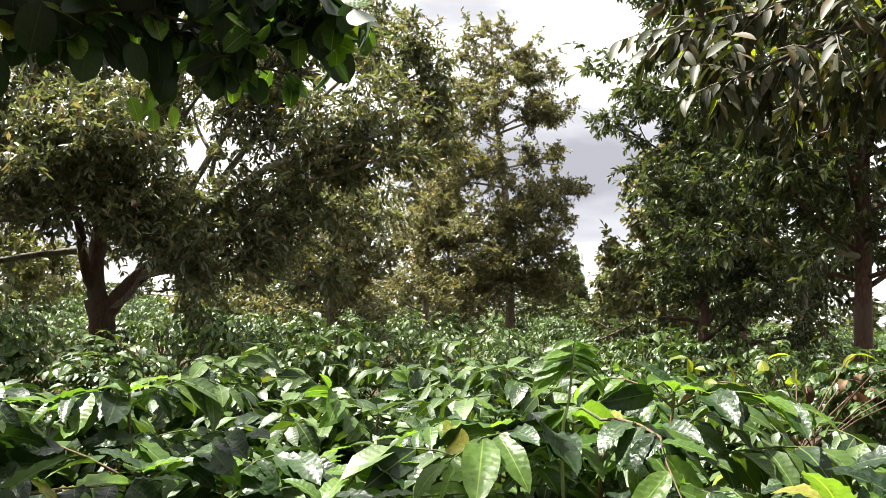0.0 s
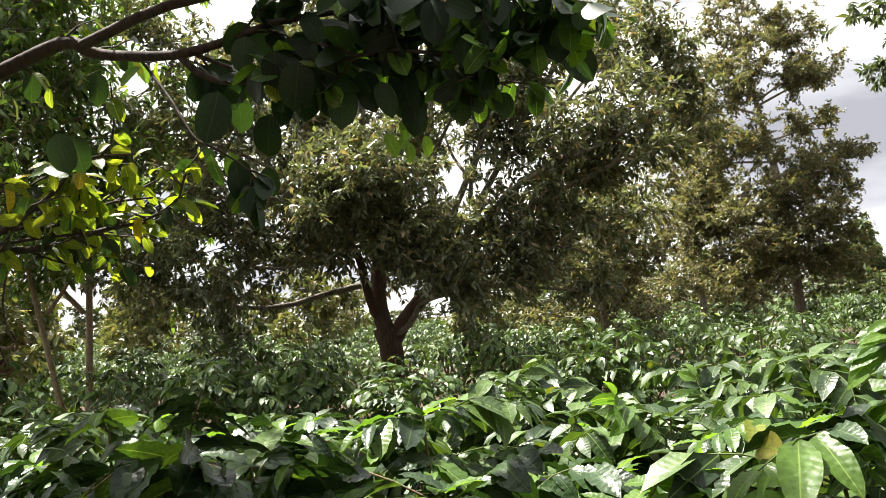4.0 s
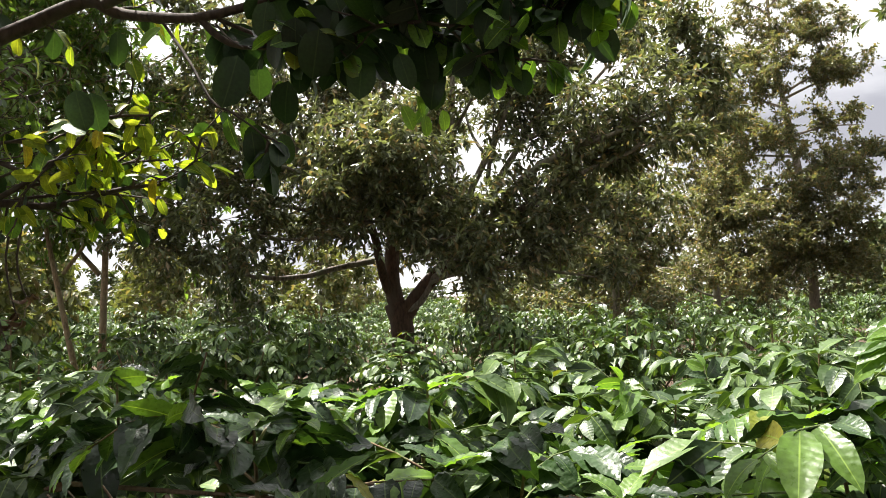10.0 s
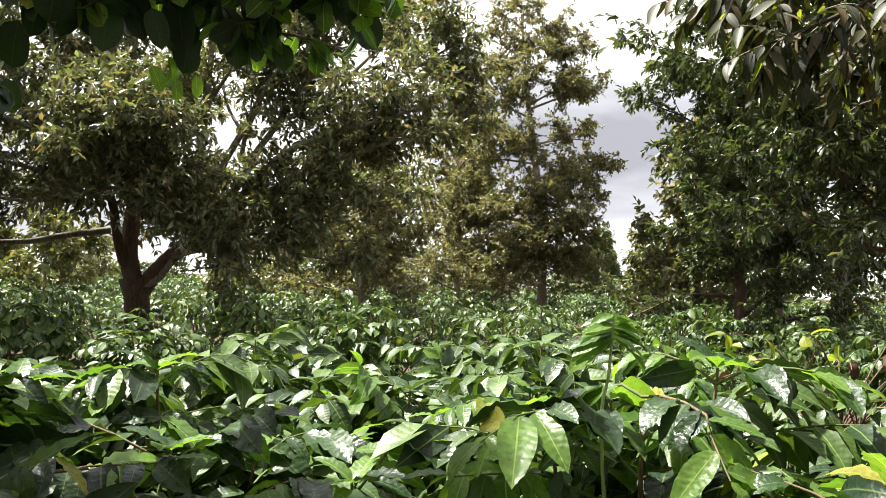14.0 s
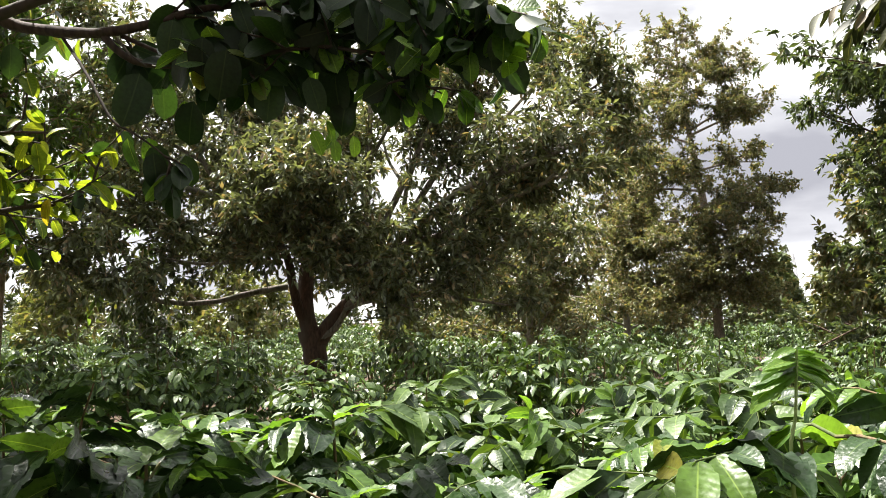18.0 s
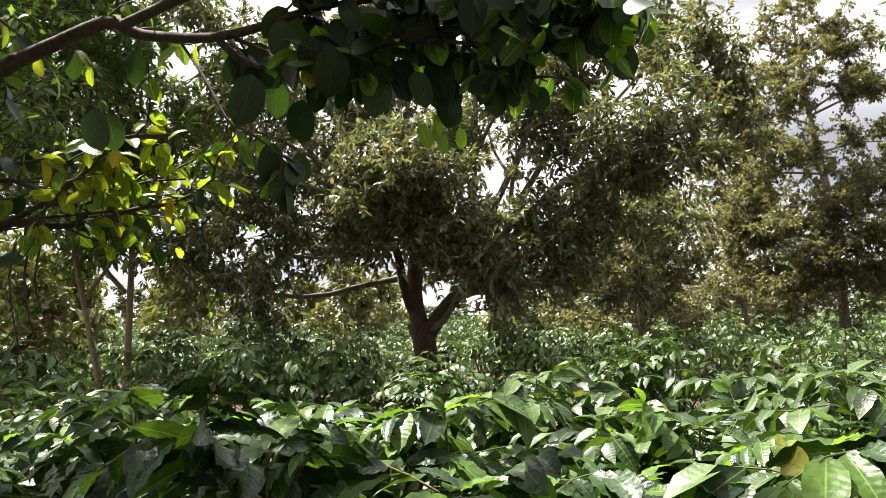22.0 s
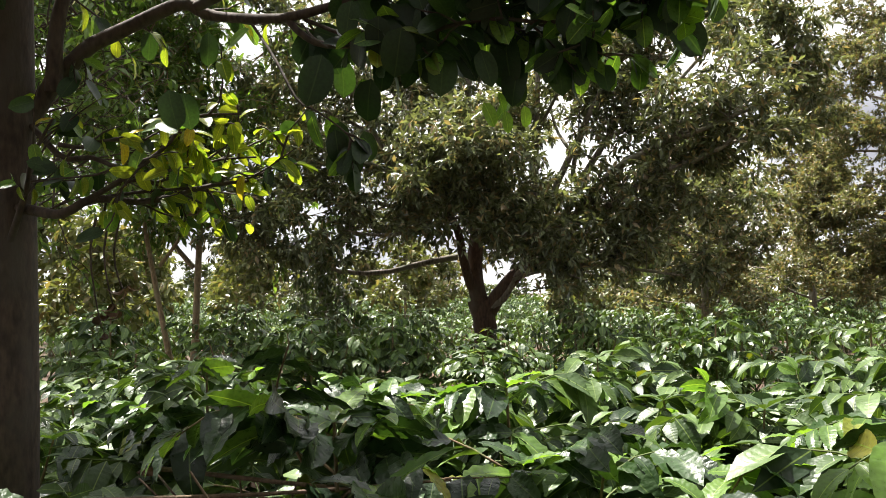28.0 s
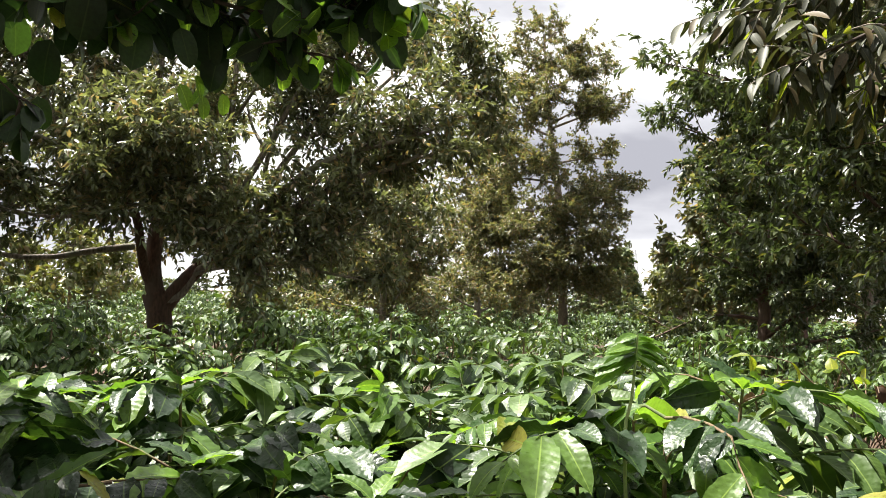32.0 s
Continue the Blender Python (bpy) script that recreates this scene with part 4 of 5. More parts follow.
def coffee_detailed(place, seed, height, radius, label, leaf=0.2, stems=5, singles=290, split=True, young=0.3):
    """A bush near the eye: each stem, branch and (up to a few hundred) leaf an object of its own."""
    rng = np.random.default_rng(seed)
    ob = thing("coffee_bush", place, label, "coffee bush", "coffee bushes")
    wood, shoots, leaves = coffee_plan(rng, height, radius, leaf * 0.28, leaf, stems, 1.15, young, 0.21)
    eye = -np.array(place) + np.array([0, 0, EYE])

    def reach(p):
        """Clear space round the eye, less of it on the shaded side."""
        return np.linalg.norm((p - eye)[:2]) - (1.62 if p[0] + place[0] > -0.1 else 1.48)

    def too_high(p):
        """Above the outline of the nearest bushes: a low saddle between the shaded and the sunlit ones."""
        q = p + np.array(place)
        d, side = math.hypot(q[0], q[1]), math.degrees(math.atan2(-q[0], q[1]))
        crest = np.interp(side, (-50, -36, -31, -24, -16, -10, -4, 4, 14, 24, 34), (-2.6, -2.0, -2.2, -4.0, -6.4, -7.4, -3.2, -1.8, -3.0, -4.2, -4.5))
        return d < 3.4 and math.degrees(math.atan2(q[2] - EYE, d)) > crest

    def in_gap(p):
        """The hole between the bushes where the dry sticks stand."""
        q = p + np.array(place)
        d, side = math.hypot(q[0], q[1]), math.degrees(math.atan2(-q[0], q[1]))
        return d < 2.3 and abs(side - 15.8) < 4.2 and (EYE - q[2]) / d > 0.165

    for line in wood:
        while len(line) > 4 and (reach(line[-1]) < 0.15 or too_high(line[-1] + (0, 0, 0.05))):
            line = line[:-1]
        t = Tubes()
        t.add(line, np.linspace(0.017, 0.004, len(line)), 7, 0.1, rng)
        part("stem", t.mesh("stem", m_stem), ob)
    keep = [l for l in leaves if reach(l[0]) > 0 and not too_high(l[0]) and not too_high(l[0] + l[1] * 0.08)]
    keep = [l for l in keep if not in_gap(l[0] + l[1] * 0.09)]
    clear = np.array(at(-31.2, 1.74, 1.5)) - np.array(place)
    keep = [l for l in keep if np.linalg.norm((l[0] + l[1] * 0.07 - clear)[:2]) > 0.17 or l[0][2] < 1.42]
    made = []
    if split:
        for n, line in enumerate(shoots):
            borne = [l for l in keep if l[5] == n]
            if len(borne) < 4 or reach(line[3]) < 0 or in_gap(line[4]) or too_high(line[2]) or too_high(line[4]):
                made.append(None)
                continue
            t = Tubes()
            t.add(line, np.linspace(0.0045, 0.002, len(line)), 5)
            made.append(part("branch", t.mesh("branch", m_green_stem if rng.random() < 0.6 else m_stem), ob))
    else:
        t = Tubes()
        for line in shoots:
            t.add(line, np.linspace(0.0045, 0.002, len(line)), 4)
        made = [part("branchwork", t.mesh("branchwork", m_green_stem), ob, kind="stuff")] * len(shoots)
    keep = [l for l in keep if l[5] < 0 or made[l[5]] is not None]
    keep.sort(key=lambda l: np.linalg.norm(l[0] - eye) - 0.9 * l[0][2])
    for p, w, up, size, fresh, n in keep[:singles]:
        mesh = (COFFEE_YOUNG if fresh else COFFEE_LEAF)
        put_leaf(mesh[int(rng.integers(len(mesh)))], made[n] if n >= 0 else ob, p, w, up, size)
    rest = keep[singles:]
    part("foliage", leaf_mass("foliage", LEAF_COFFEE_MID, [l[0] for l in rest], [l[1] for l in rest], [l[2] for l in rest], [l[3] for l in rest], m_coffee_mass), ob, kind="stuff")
    return ob


def coffee_variant(seed, height, radius, spacing, leaf, template, density, label):
    """A bush further off: stems and one joined foliage."""
    rng = np.random.default_rng(seed)
    ob = thing("coffee_bush", (0, 0, -50), label, "coffee bush", "coffee bushes")
    wood, shoots, leaves = coffee_plan(rng, height, radius, spacing, leaf, 5, density)
    t = Tubes()
    for line in wood:
        t.add(line, np.linspace(0.020, 0.007, len(line)), 5)
    part("stem", t.mesh("stems", m_stem), ob, kind="stuff")
    if density > 0.8:
        t = Tubes()
        for line in shoots:
            t.add(line, np.linspace(0.005, 0.002, len(line)), 3)
        part("branch", t.mesh("branches", m_green_stem), ob, kind="stuff")
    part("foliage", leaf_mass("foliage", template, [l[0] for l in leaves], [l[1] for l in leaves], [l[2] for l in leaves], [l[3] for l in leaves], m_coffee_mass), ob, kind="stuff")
    return ob


NEAR = [(8, 2.15, 1.60, 1.2), (-34, 2.2, 1.62, 1.2), (-60, 2.4, 1.52, 1.15), (33, 2.35, 1.42, 1.1),
        (-17, 1.85, 1.36, 0.9), (23, 1.95, 1.36, 0.9), (-47, 1.85, 1.44, 0.95),
        (-16, 3.7, 1.34, 1.1), (-3.5, 2.75, 1.53, 1.0), (18, 3.5, 1.42, 1.1), (-28, 3.5, 1.44, 1.1), (-44, 3.7, 1.42, 1.1), (33, 4.0, 1.36, 1.1),
        (9, 4.9, 1.34, 1.1), (-8, 5.0, 1.36, 1.1), (-22, 5.2, 1.42, 1.1), (-36, 5.0, 1.40, 1.1), (24, 5.2, 1.36, 1.1)]
LABELS = ["glossy green coffee bush with arching leafy branches", "sunlit coffee bush with light green young shoots"]
# more young leaves to the right; their light green also paints the sun there
for k, (az, d, h, r) in enumerate(NEAR):
    coffee_detailed(at(az, d), 100 + k, h, r, LABELS[k in (1, 2, 6)], leaf=0.185, singles=280 if k < 7 else 60, split=k < 7, young=0.55 if az < -10 else 0.14)

MID = [coffee_variant(200 + k, 1.42, 1.12, 0.072, 0.165, LEAF_COFFEE_MID, 0.9, LABELS[0]) for k in range(4)]
FAR = [coffee_variant(220 + k, 1.42, 1.32, 0.13, 0.190, LEAF_COFFEE_FAR, 0.75, LABELS[0]) for k in range(3)]


def plant_rows():
    rng = random.Random(5)
    taken = [at(az, d) for az, d, _, _ in NEAR]
    first = {}
    step = 2.1
    for i in range(-24, 25):
        for j in range(-4, 20):
            x = i * step + rng.uniform(-0.35, 0.35) + (j % 2) * step / 2
            y = j * step + rng.uniform(-0.35, 0.35)
            d, az = math.hypot(x, y), math.degrees(math.atan2(-x, y))
            keep, pick, spin, size = rng.random(), rng.random(), rng.uniform(0, 360), rng.uniform(0.84, 1.08)
            # within 6.5 m this also plants unseen bushes, added against light from behind
            if not (2.6 < d < 40) or not (-58 < az < 41 or d < 6.5) or keep < 0.03:
                continue
            if any(math.hypot(x - q.x, y - q.y) < 1.45 for q in taken):
                continue
            if abs(az - 0.5) < 4.5 and d < 12.6:
                size *= 0.86
            kinds = MID if d < 10.5 else FAR
            src = kinds[int(pick * len(kinds))]
            m = pose(x, y, ground_height(x, y), 0, 0, spin) @ Matrix.Diagonal((1, 1, size, 1))
            if src.name not in first:
                first[src.name] = True
                src.matrix_basis = m
            else:
                copy_thing(src, m)


plant_rows()


def plume():
    """A tall upright young shoot with pale green leaves in pairs."""
    base = at(-31.2, 1.95)
    rng = np.random.default_rng(66)
    ob = thing("coffee_shoot", base, "upright pale green coffee shoot with drooping paired leaves", "coffee shoot", "coffee bushes")
    line = smooth_line([(0, 0, -0.02), (0.03, 0, 0.7), (-0.02, 0.01, 1.30), (0.0, 0.02, 1.45), (0.015, 0.03, 1.585)], 16)
    t = Tubes()
    t.add(line, np.linspace(0.0065, 0.0026, 16), 7)
    part("stem", t.mesh("stem", m_pale_stem), ob)
    for k in range(9):
        f = 0.90 + 0.10 * k / 8
        i = min(14, int(f * 15))
        p = line[i] + (line[i + 1] - line[i]) * (f * 15 - i)
        for sgn in (-1, 1):
            w = np.array([sgn, rng.uniform(-0.2, 0.3), -0.42 + 0.05 * k]) + rng.normal(0, 0.07, 3)
            put_leaf(PLUME_LEAF[int(rng.integers(4))], ob, p, w, (-sgn * 0.2, -0.55, 1.0), (0.145 - 0.010 * k) * rng.uniform(0.9, 1.1))


plume()


def far_field():
    """Coffee beyond the last single bushes, and the woods round the plantation."""
    rng = np.random.default_rng(8)
    n = 26000
    az, d = np.radians(rng.uniform(-68, 52, n)), 38 + 70 * rng.random(n) ** 1.3
    x, y = -d * np.sin(az), d * np.cos(az)
    z = (d - 30).clip(0) * 0.004 + 1.0 + 0.25 * np.sin(x * 2.6) * np.sin(y * 2.6) + rng.uniform(-0.3, 0.25, n)
    ways = rng.normal(0, 1, (n, 3)) * (1, 1, 0.4)
    ups = np.tile([0, 0, 1.0], (n, 1)) + rng.normal(0, 0.4, (n, 3))
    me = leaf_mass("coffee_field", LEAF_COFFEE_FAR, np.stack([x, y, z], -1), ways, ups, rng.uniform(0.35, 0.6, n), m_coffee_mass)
    tagged(new("coffee_field", me), "far rows of green coffee bushes", "coffee field", kind="stuff")


far_field()


# ---- the woods at the edge, and small trees among the coffee ----
WOOD_LABEL = "far tree at the edge of the plantation"
woods = [
    whorl_tree("edge_tree", (0, 0, -0.1), (0.2, 0, 6.2), WOOD_LABEL, 41, m_far, LEAF_KITE_WIDE, 0.50, 20, 2.6, 0.12, 7, 6, 0.15, group="edge trees", sub=2, taper=0.5),
    whorl_tree("edge_tree", (0, 0, -0.1), (-0.3, 0, 5.0), WOOD_LABEL, 42, m_far, LEAF_KITE_WIDE, 0.50, 18, 2.8, 0.10, 7, 6, 0.15, group="edge trees", sub=2, taper=0.4),
    whorl_tree("edge_tree", (0, 0, -0.1), (0.1, 0.2, 7.2), WOOD_LABEL, 43, m_olive, LEAF_KITE_WIDE, 0.50, 21, 2.6, 0.10, 7, 6, 0.15, group="edge trees", sub=2, taper=0.6)]


def plant_woods():
    rng = random.Random(17)
    used = set()
    for k in range(56):
        az = -66 + k * 2.05 + rng.uniform(-0.8, 0.8)
        d = rng.uniform(62, 105)
        src = woods[rng.randrange(3)]
        s = rng.uniform(0.55, 0.95) * (0.8 if az > -8 else 1.0)
        p = at(az, d)
        m = pose(p.x, p.y, 0.25, 0, 0, rng.uniform(0, 360)) @ Matrix.Diagonal((s * 1.2, s * 1.2, s, 1))
        if src.name in used:
            copy_thing(src, m)
        else:
            used.add(src.name)
            src.matrix_basis = m
    # a nearer belt between the tall tree and the dark one, and behind the old tree
    for k, (az, d, s) in enumerate(((-28.6, 50, 0.62), (-31.6, 47, 0.55), (-33.2, 52, 0.70), (-35.0, 45, 0.72), (-36.8, 48, 0.85), (-17.6, 50, 0.95), (-11.5, 52, 0.80), (-14.6, 47, 0.85), (-8.6, 56, 0.7), (-39.5, 50, 0.9))):
        p = at(az, d)
        copy_thing(woods[k % 2], pose(p.x, p.y, 0.1, 0, 0, k * 71) @ Matrix.Diagonal((s * 1.2, s * 1.2, s, 1)))


plant_woods()
sapling = whorl_tree("young_durian_tree", at(-5.8, 24), at(-5.8, 24, 2.6), "young durian tree with yellow-green leaves among the coffee", 51, m_bright, LEAF_KITE, 0.20, 16, 1.1, 0.25, 8, 8, 0.04, group="young trees", sub=2, twig_len=0.35)
for az, d, s in ((6.0, 27, 1.25), (8.5, 29, 1.1), (4.0, 33, 1.2), (17.5, 40, 1.5), (15.5, 44, 1.4), (22.5, 38, 1.3), (23.6, 21, 1.1), (26.2, 18, 1.15), (16.8, 25, 1.2), (28.5, 23, 1.5), (-9.0, 30, 1.1), (-33, 30, 1.1)):
    p = at(az, d)
    copy_thing(sapling, pose(p.x, p.y, 0, 0, 0, az * 37) @ Matrix.Scale(s, 4))
whorl_tree("young_tree", at(11.8, 17.5), at(11.7, 17.5, 2.9), "young dark-leaved tree standing among the coffee", 52, m_darkgreen, LEAF_MID, 0.20, 16, 0.8, 0.2, 8, 8, 0.04, sub=2, twig_len=0.35)


# ---- the near tree with broad leaves ----
def near_tree():
    base = at(30.3, 3.2)
    rng = np.random.default_rng(61)
    ob = thing("broadleaf_tree", base, "broad-leaved tree with a smooth brown trunk and lower leaves tinted sunlit yellow", "tree")
    b = np.array(base)

    def wood(name, points, r0, r1, n=12, sides=9, parent=ob):
        t = Tubes()
        line = smooth_line(points, n) - b
        radii = np.linspace(r0, r1, n)
        if name == "trunk":
            radii[0] *= 1.4
        t.add(line, radii, sides, 0.06, rng)
        return line, part(name, t.mesh(name, m_bark_brown), parent)

    wood("trunk", [base + Vector((0, 0, -0.1)), at(30.4, 3.2, 1.0), at(30.7, 3.2, 2.0), at(31.2, 3.2, 3.0), at(31.5, 3.25, 4.4)], 0.088, 0.060, 14, 14)
    limbs = {}
    limbs["upper"] = wood("limb", [sight(30.0, 10.6, 3.2), sight(28.6, 13.1, 3.15), sight(27.6, 14.4, 3.1), sight(26.5, 15.6, 3.05), sight(24.3, 16.9, 3), sight(21.0, 18.7, 2.85), sight(19.6, 18.3, 2.8), sight(18.2, 18.1, 2.75), sight(14.2, 18.3, 2.55), sight(10.4, 19.4, 2.45), sight(7.3, 20.5, 2.4), sight(1.0, 21.3, 2.35)], 0.034, 0.008, 30)
    limbs["upper2"] = wood("limb", [sight(14.0, 18.3, 2.55), sight(13.2, 17.5, 2.52), sight(11.9, 16.8, 2.5), sight(10.0, 16.7, 2.45), sight(7.7, 16.9, 2.4), sight(5.7, 17.2, 2.35), sight(2.6, 18.1, 2.3), sight(-0.6, 18.5, 2.25), sight(-4.5, 18.1, 2.2), sight(-8.4, 18.7, 2.2)], 0.012, 0.004, 20)
    limbs["lower"] = wood("limb", [sight(31.0, 5.5, 3.2), sight(29.4, 5.2, 3.05), sight(27.9, 5.1, 2.95), sight(26.2, 6.1, 2.9), sight(23.6, 6.0, 2.85), sight(21.5, 6.4, 2.8), sight(19.0, 7.2, 2.75), sight(16.5, 7.6, 2.7)], 0.020, 0.005, 22)
    limbs["riser"] = wood("limb", [sight(28.6, 12.6, 3.1), sight(28.4, 17.0, 3.05), sight(27.0, 22.0, 3.0), sight(25, 28, 3.0)], 0.030, 0.014, 10)
    limbs["mid"] = wood("limb", [sight(26.4, 6.1, 2.9), sight(24.2, 7.6, 2.8), sight(21.8, 9.7, 2.7), sight(20.2, 11.6, 2.65), sight(17.0, 12.0, 2.6)], 0.010, 0.003, 14)
    limbs["loop"] = wood("limb", [sight(29.8, 10.4, 3.15), sight(28.0, 8.6, 3.0), sight(26.3, 8.7, 2.9), sight(24.5, 8.0, 2.85), sight(22.4, 7.3, 2.8), sight(19.0, 8.8, 2.7), sight(16.0, 9.2, 2.65)], 0.011, 0.003, 16)
    limbs["sucker"] = wood("limb", [sight(30.9, 3.0, 3.15), sight(30.1, 6.1, 3.05), sight(29.7, 8.5, 3.0), sight(28.6, 11.0, 2.95)], 0.014, 0.004, 10)
    limbs["over"] = wood("limb", [sight(20.0, 18.6, 2.7), sight(14.0, 21.5, 2.5), sight(4.0, 23.0, 2.3), sight(-8.0, 22.0, 2.2), sight(-13.0, 20.5, 2.2)], 0.018, 0.006, 14)
    limbs["fork"] = wood("limb", [sight(12.8, 18.3, 2.52), sight(10.4, 17.5, 2.45), sight(8.0, 17.0, 2.4), sight(5.7, 16.1, 2.35), sight(3.4, 16.3, 2.3)], 0.007, 0.003, 12)
    limbs["dangler"] = wood("limb", [sight(16.5, 18.0, 2.68), sight(14.8, 15.7, 2.5), sight(13.3, 13.1, 2.4), sight(12.0, 12.4, 2.35), sight(10.2, 11.2, 2.3), sight(9.3, 10.2, 2.28)], 0.005, 0.002, 14)
    limbs["lit"] = wood("limb", [sight(-1.4, 21.0, 2.3), sight(-3.7, 18.5, 2.25), sight(-6.5, 16.6, 2.2), sight(-8.6, 15.5, 2.2)], 0.006, 0.002, 10)
    limbs["lit_top"] = wood("limb", [sight(-3.7, 21.7, 2.3), sight(-6.9, 20.0, 2.25), sight(-9.6, 19.4, 2.2), sight(-12.3, 18.9, 2.2)], 0.006, 0.002, 10)
    limbs["snag"] = wood("limb", [sight(28.2, 9.4, 2.95), sight(27.0, 9.3, 2.9), sight(25.7, 9.8, 2.85), sight(23.4, 10.0, 2.8), sight(21.3, 10.3, 2.8)], 0.008, 0.003, 12)
    limbs["twist"] = wood("limb", [sight(24.7, 7.1, 2.85), sight(23.0, 7.6, 2.8), sight(21.7, 8.2, 2.78), sight(20.6, 9.5, 2.75), sight(20.0, 10.6, 2.72)], 0.006, 0.0025, 12)
    limbs["twist_low"] = wood("limb", [sight(25.3, 6.3, 2.9), sight(23.0, 6.7, 2.85), sight(20.3, 7.0, 2.8), sight(17.2, 7.5, 2.75), sight(14.7, 8.7, 2.7), sight(14.0, 10.6, 2.68)], 0.006, 0.002, 16)

    def spray(key, span, count, length, leaves, kinds, size, droop, spread=0.45):
        """Leafy sprigs along a limb; each leaf is its own object."""
        line, limb = limbs[key]
        for s in np.linspace(span[0], span[1], count) + rng.uniform(-0.02, 0.02, count):
            k = min(len(line) - 2, max(0, int(s * (len(line) - 1))))
            along = unit(line[k + 1] - line[k])
            way = along * 0.5 + rng.normal(0, spread, 3) + np.array([0, 0, droop])
            twig = shoot(line[k], way, length * rng.uniform(0.7, 1.3), 4, rng, droop * 0.8, 0.15)
            t = Tubes()
            t.add(twig, np.linspace(0.0045, 0.002, 5), 5)
            sprig = part("twig", t.mesh("twig", m_bark_brown), ob)
            for c in range(leaves):
                f = rng.uniform(0.15, 1.0)
                j = min(3, int(f * 4))
                p = twig[j] + (twig[j + 1] - twig[j]) * (f * 4 - j)
                w = unit(twig[j + 1] - twig[j]) * 0.5 + rng.normal(0, 0.5, 3) + np.array([0, 0, -0.5])
                up = rng.normal(0, 0.7, 3) + np.array([0.2, -0.7, 0.8])
                mesh = kinds[int(rng.integers(len(kinds)))]
                put_leaf(mesh, sprig, p, w, up, size * rng.uniform(0.75, 1.2))

    mixed = BROAD_LEAF + YELLOW_LEAF
    part_lit = BROAD_LEAF + BROAD_LIT_TINT[:2]
    spray("upper", (0.80, 1.0), 7, 0.17, 6, BROAD_LEAF, 0.120, -0.15)
    spray("upper2", (0.40, 1.0), 18, 0.16, 6, BROAD_LEAF + BROAD_LIT_TINT[:1], 0.108, 0.0)
    spray("over", (0.52, 0.98), 19, 0.22, 7, part_lit, 0.115, -0.2)
    spray("fork", (0.5, 1.0), 4, 0.12, 4, BROAD_LEAF, 0.115, 0.1)
    spray("lit", (0.25, 1.0), 7, 0.13, 5, BROAD_LIT_TINT + BROAD_LEAF[:2], 0.085, 0.0)
    spray("lit_top", (0.3, 1.0), 6, 0.12, 5, BROAD_LIT_TINT + BROAD_LEAF[:1], 0.085, 0.1)
    spray("riser", (0.45, 1.0), 6, 0.3, 6, mixed, 0.10, -0.2)
    spray("upper", (0.2, 0.72), 7, 0.16, 3, mixed + BROAD_LIT_TINT, 0.085, -0.2)
    spray("lower", (0.5, 1.0), 8, 0.20, 4, YELLOW_LEAF + BROAD_LEAF[:2], 0.076, 0.1)
    spray("mid", (0.3, 1.0), 10, 0.20, 5, YELLOW_LEAF + BROAD_LIT_TINT[:1], 0.078, 0.0)
    spray("loop", (0.4, 1.0), 8, 0.20, 5, YELLOW_LEAF + BROAD_LIT_TINT[:1] + BROAD_LEAF[:2], 0.076, -0.1)
    spray("twist", (0.5, 1.0), 6, 0.12, 6, YELLOW_LEAF, 0.078, 0.1)
    spray("twist_low", (0.35, 1.0), 10, 0.14, 5, YELLOW_LEAF + BROAD_LEAF[:2], 0.078, -0.05)
    spray("snag", (0.2, 1.0), 5, 0.14, 4, YELLOW_LEAF[:3] + BROAD_LEAF[:4], 0.08, 0.0)
    spray("sucker", (0.3, 1.0), 7, 0.2, 4, YELLOW_LEAF[:2] + BROAD_LIT_TINT + BROAD_LEAF[:3], 0.075, 0.0)
    spray("dangler", (0.86, 1.0), 3, 0.10, 4, BROAD_LEAF + BROAD_LIT_TINT[:1], 0.08, -0.5)
    # leaf clumps added above the view as upper crown, placed to cast shade below
    n = 9500
    u = rng.normal(0, 1, (n, 3))
    u /= np.linalg.norm(u, axis=1, keepdims=True)
    u *= rng.random((n, 1)) ** 0.4
    shade_centres = np.array([(-0.6, 2.6, 3.75), (-1.25, 2.35, 3.8), (-1.75, 2.15, 3.8), (-0.9, 2.35, 3.95), (-1.9, 2.5, 3.85), (-1.0, 2.6, 3.9), (-1.5, 1.9, 3.85), (-1.05, 1.95, 3.85),
                        (-2.3, 3.6, 4.25), (-2.6, 4.2, 4.45), (-2.9, 4.8, 4.7)])
    places = shade_centres[rng.integers(0, len(shade_centres), n)] + u * (0.42, 0.40, 0.36) - b
    me = leaf_mass("crown", LEAF_MID, places, rng.normal(0, 0.7, (n, 3)) + (0, 0, -0.6), rng.normal(0, 0.5, (n, 3)) + (0, 0, 1.0), rng.uniform(0.10, 0.17, n), m_darkgreen)
    part("crown", me, ob, kind="stuff")
    # unseen limb added to carry those clumps
    wood("limb", [at(31.2, 3.2, 3.1), (-1.4, 2.4, 3.8), (-0.8, 2.5, 3.8), (-0.4, 2.6, 3.75)], 0.035, 0.01)
    # the large dark leaves that hang, and ones coloured as lit among them: bearing, height of the stalk, length
    t = Tubes()
    t.add(smooth_line([sight(13.0, 18.0, 2.5), sight(12.2, 17.2, 2.35), sight(11.2, 16.6, 2.3)], 7) - b, np.linspace(0.004, 0.002, 7), 5)
    sprig = part("twig", t.mesh("twig", m_bark_brown), ob)
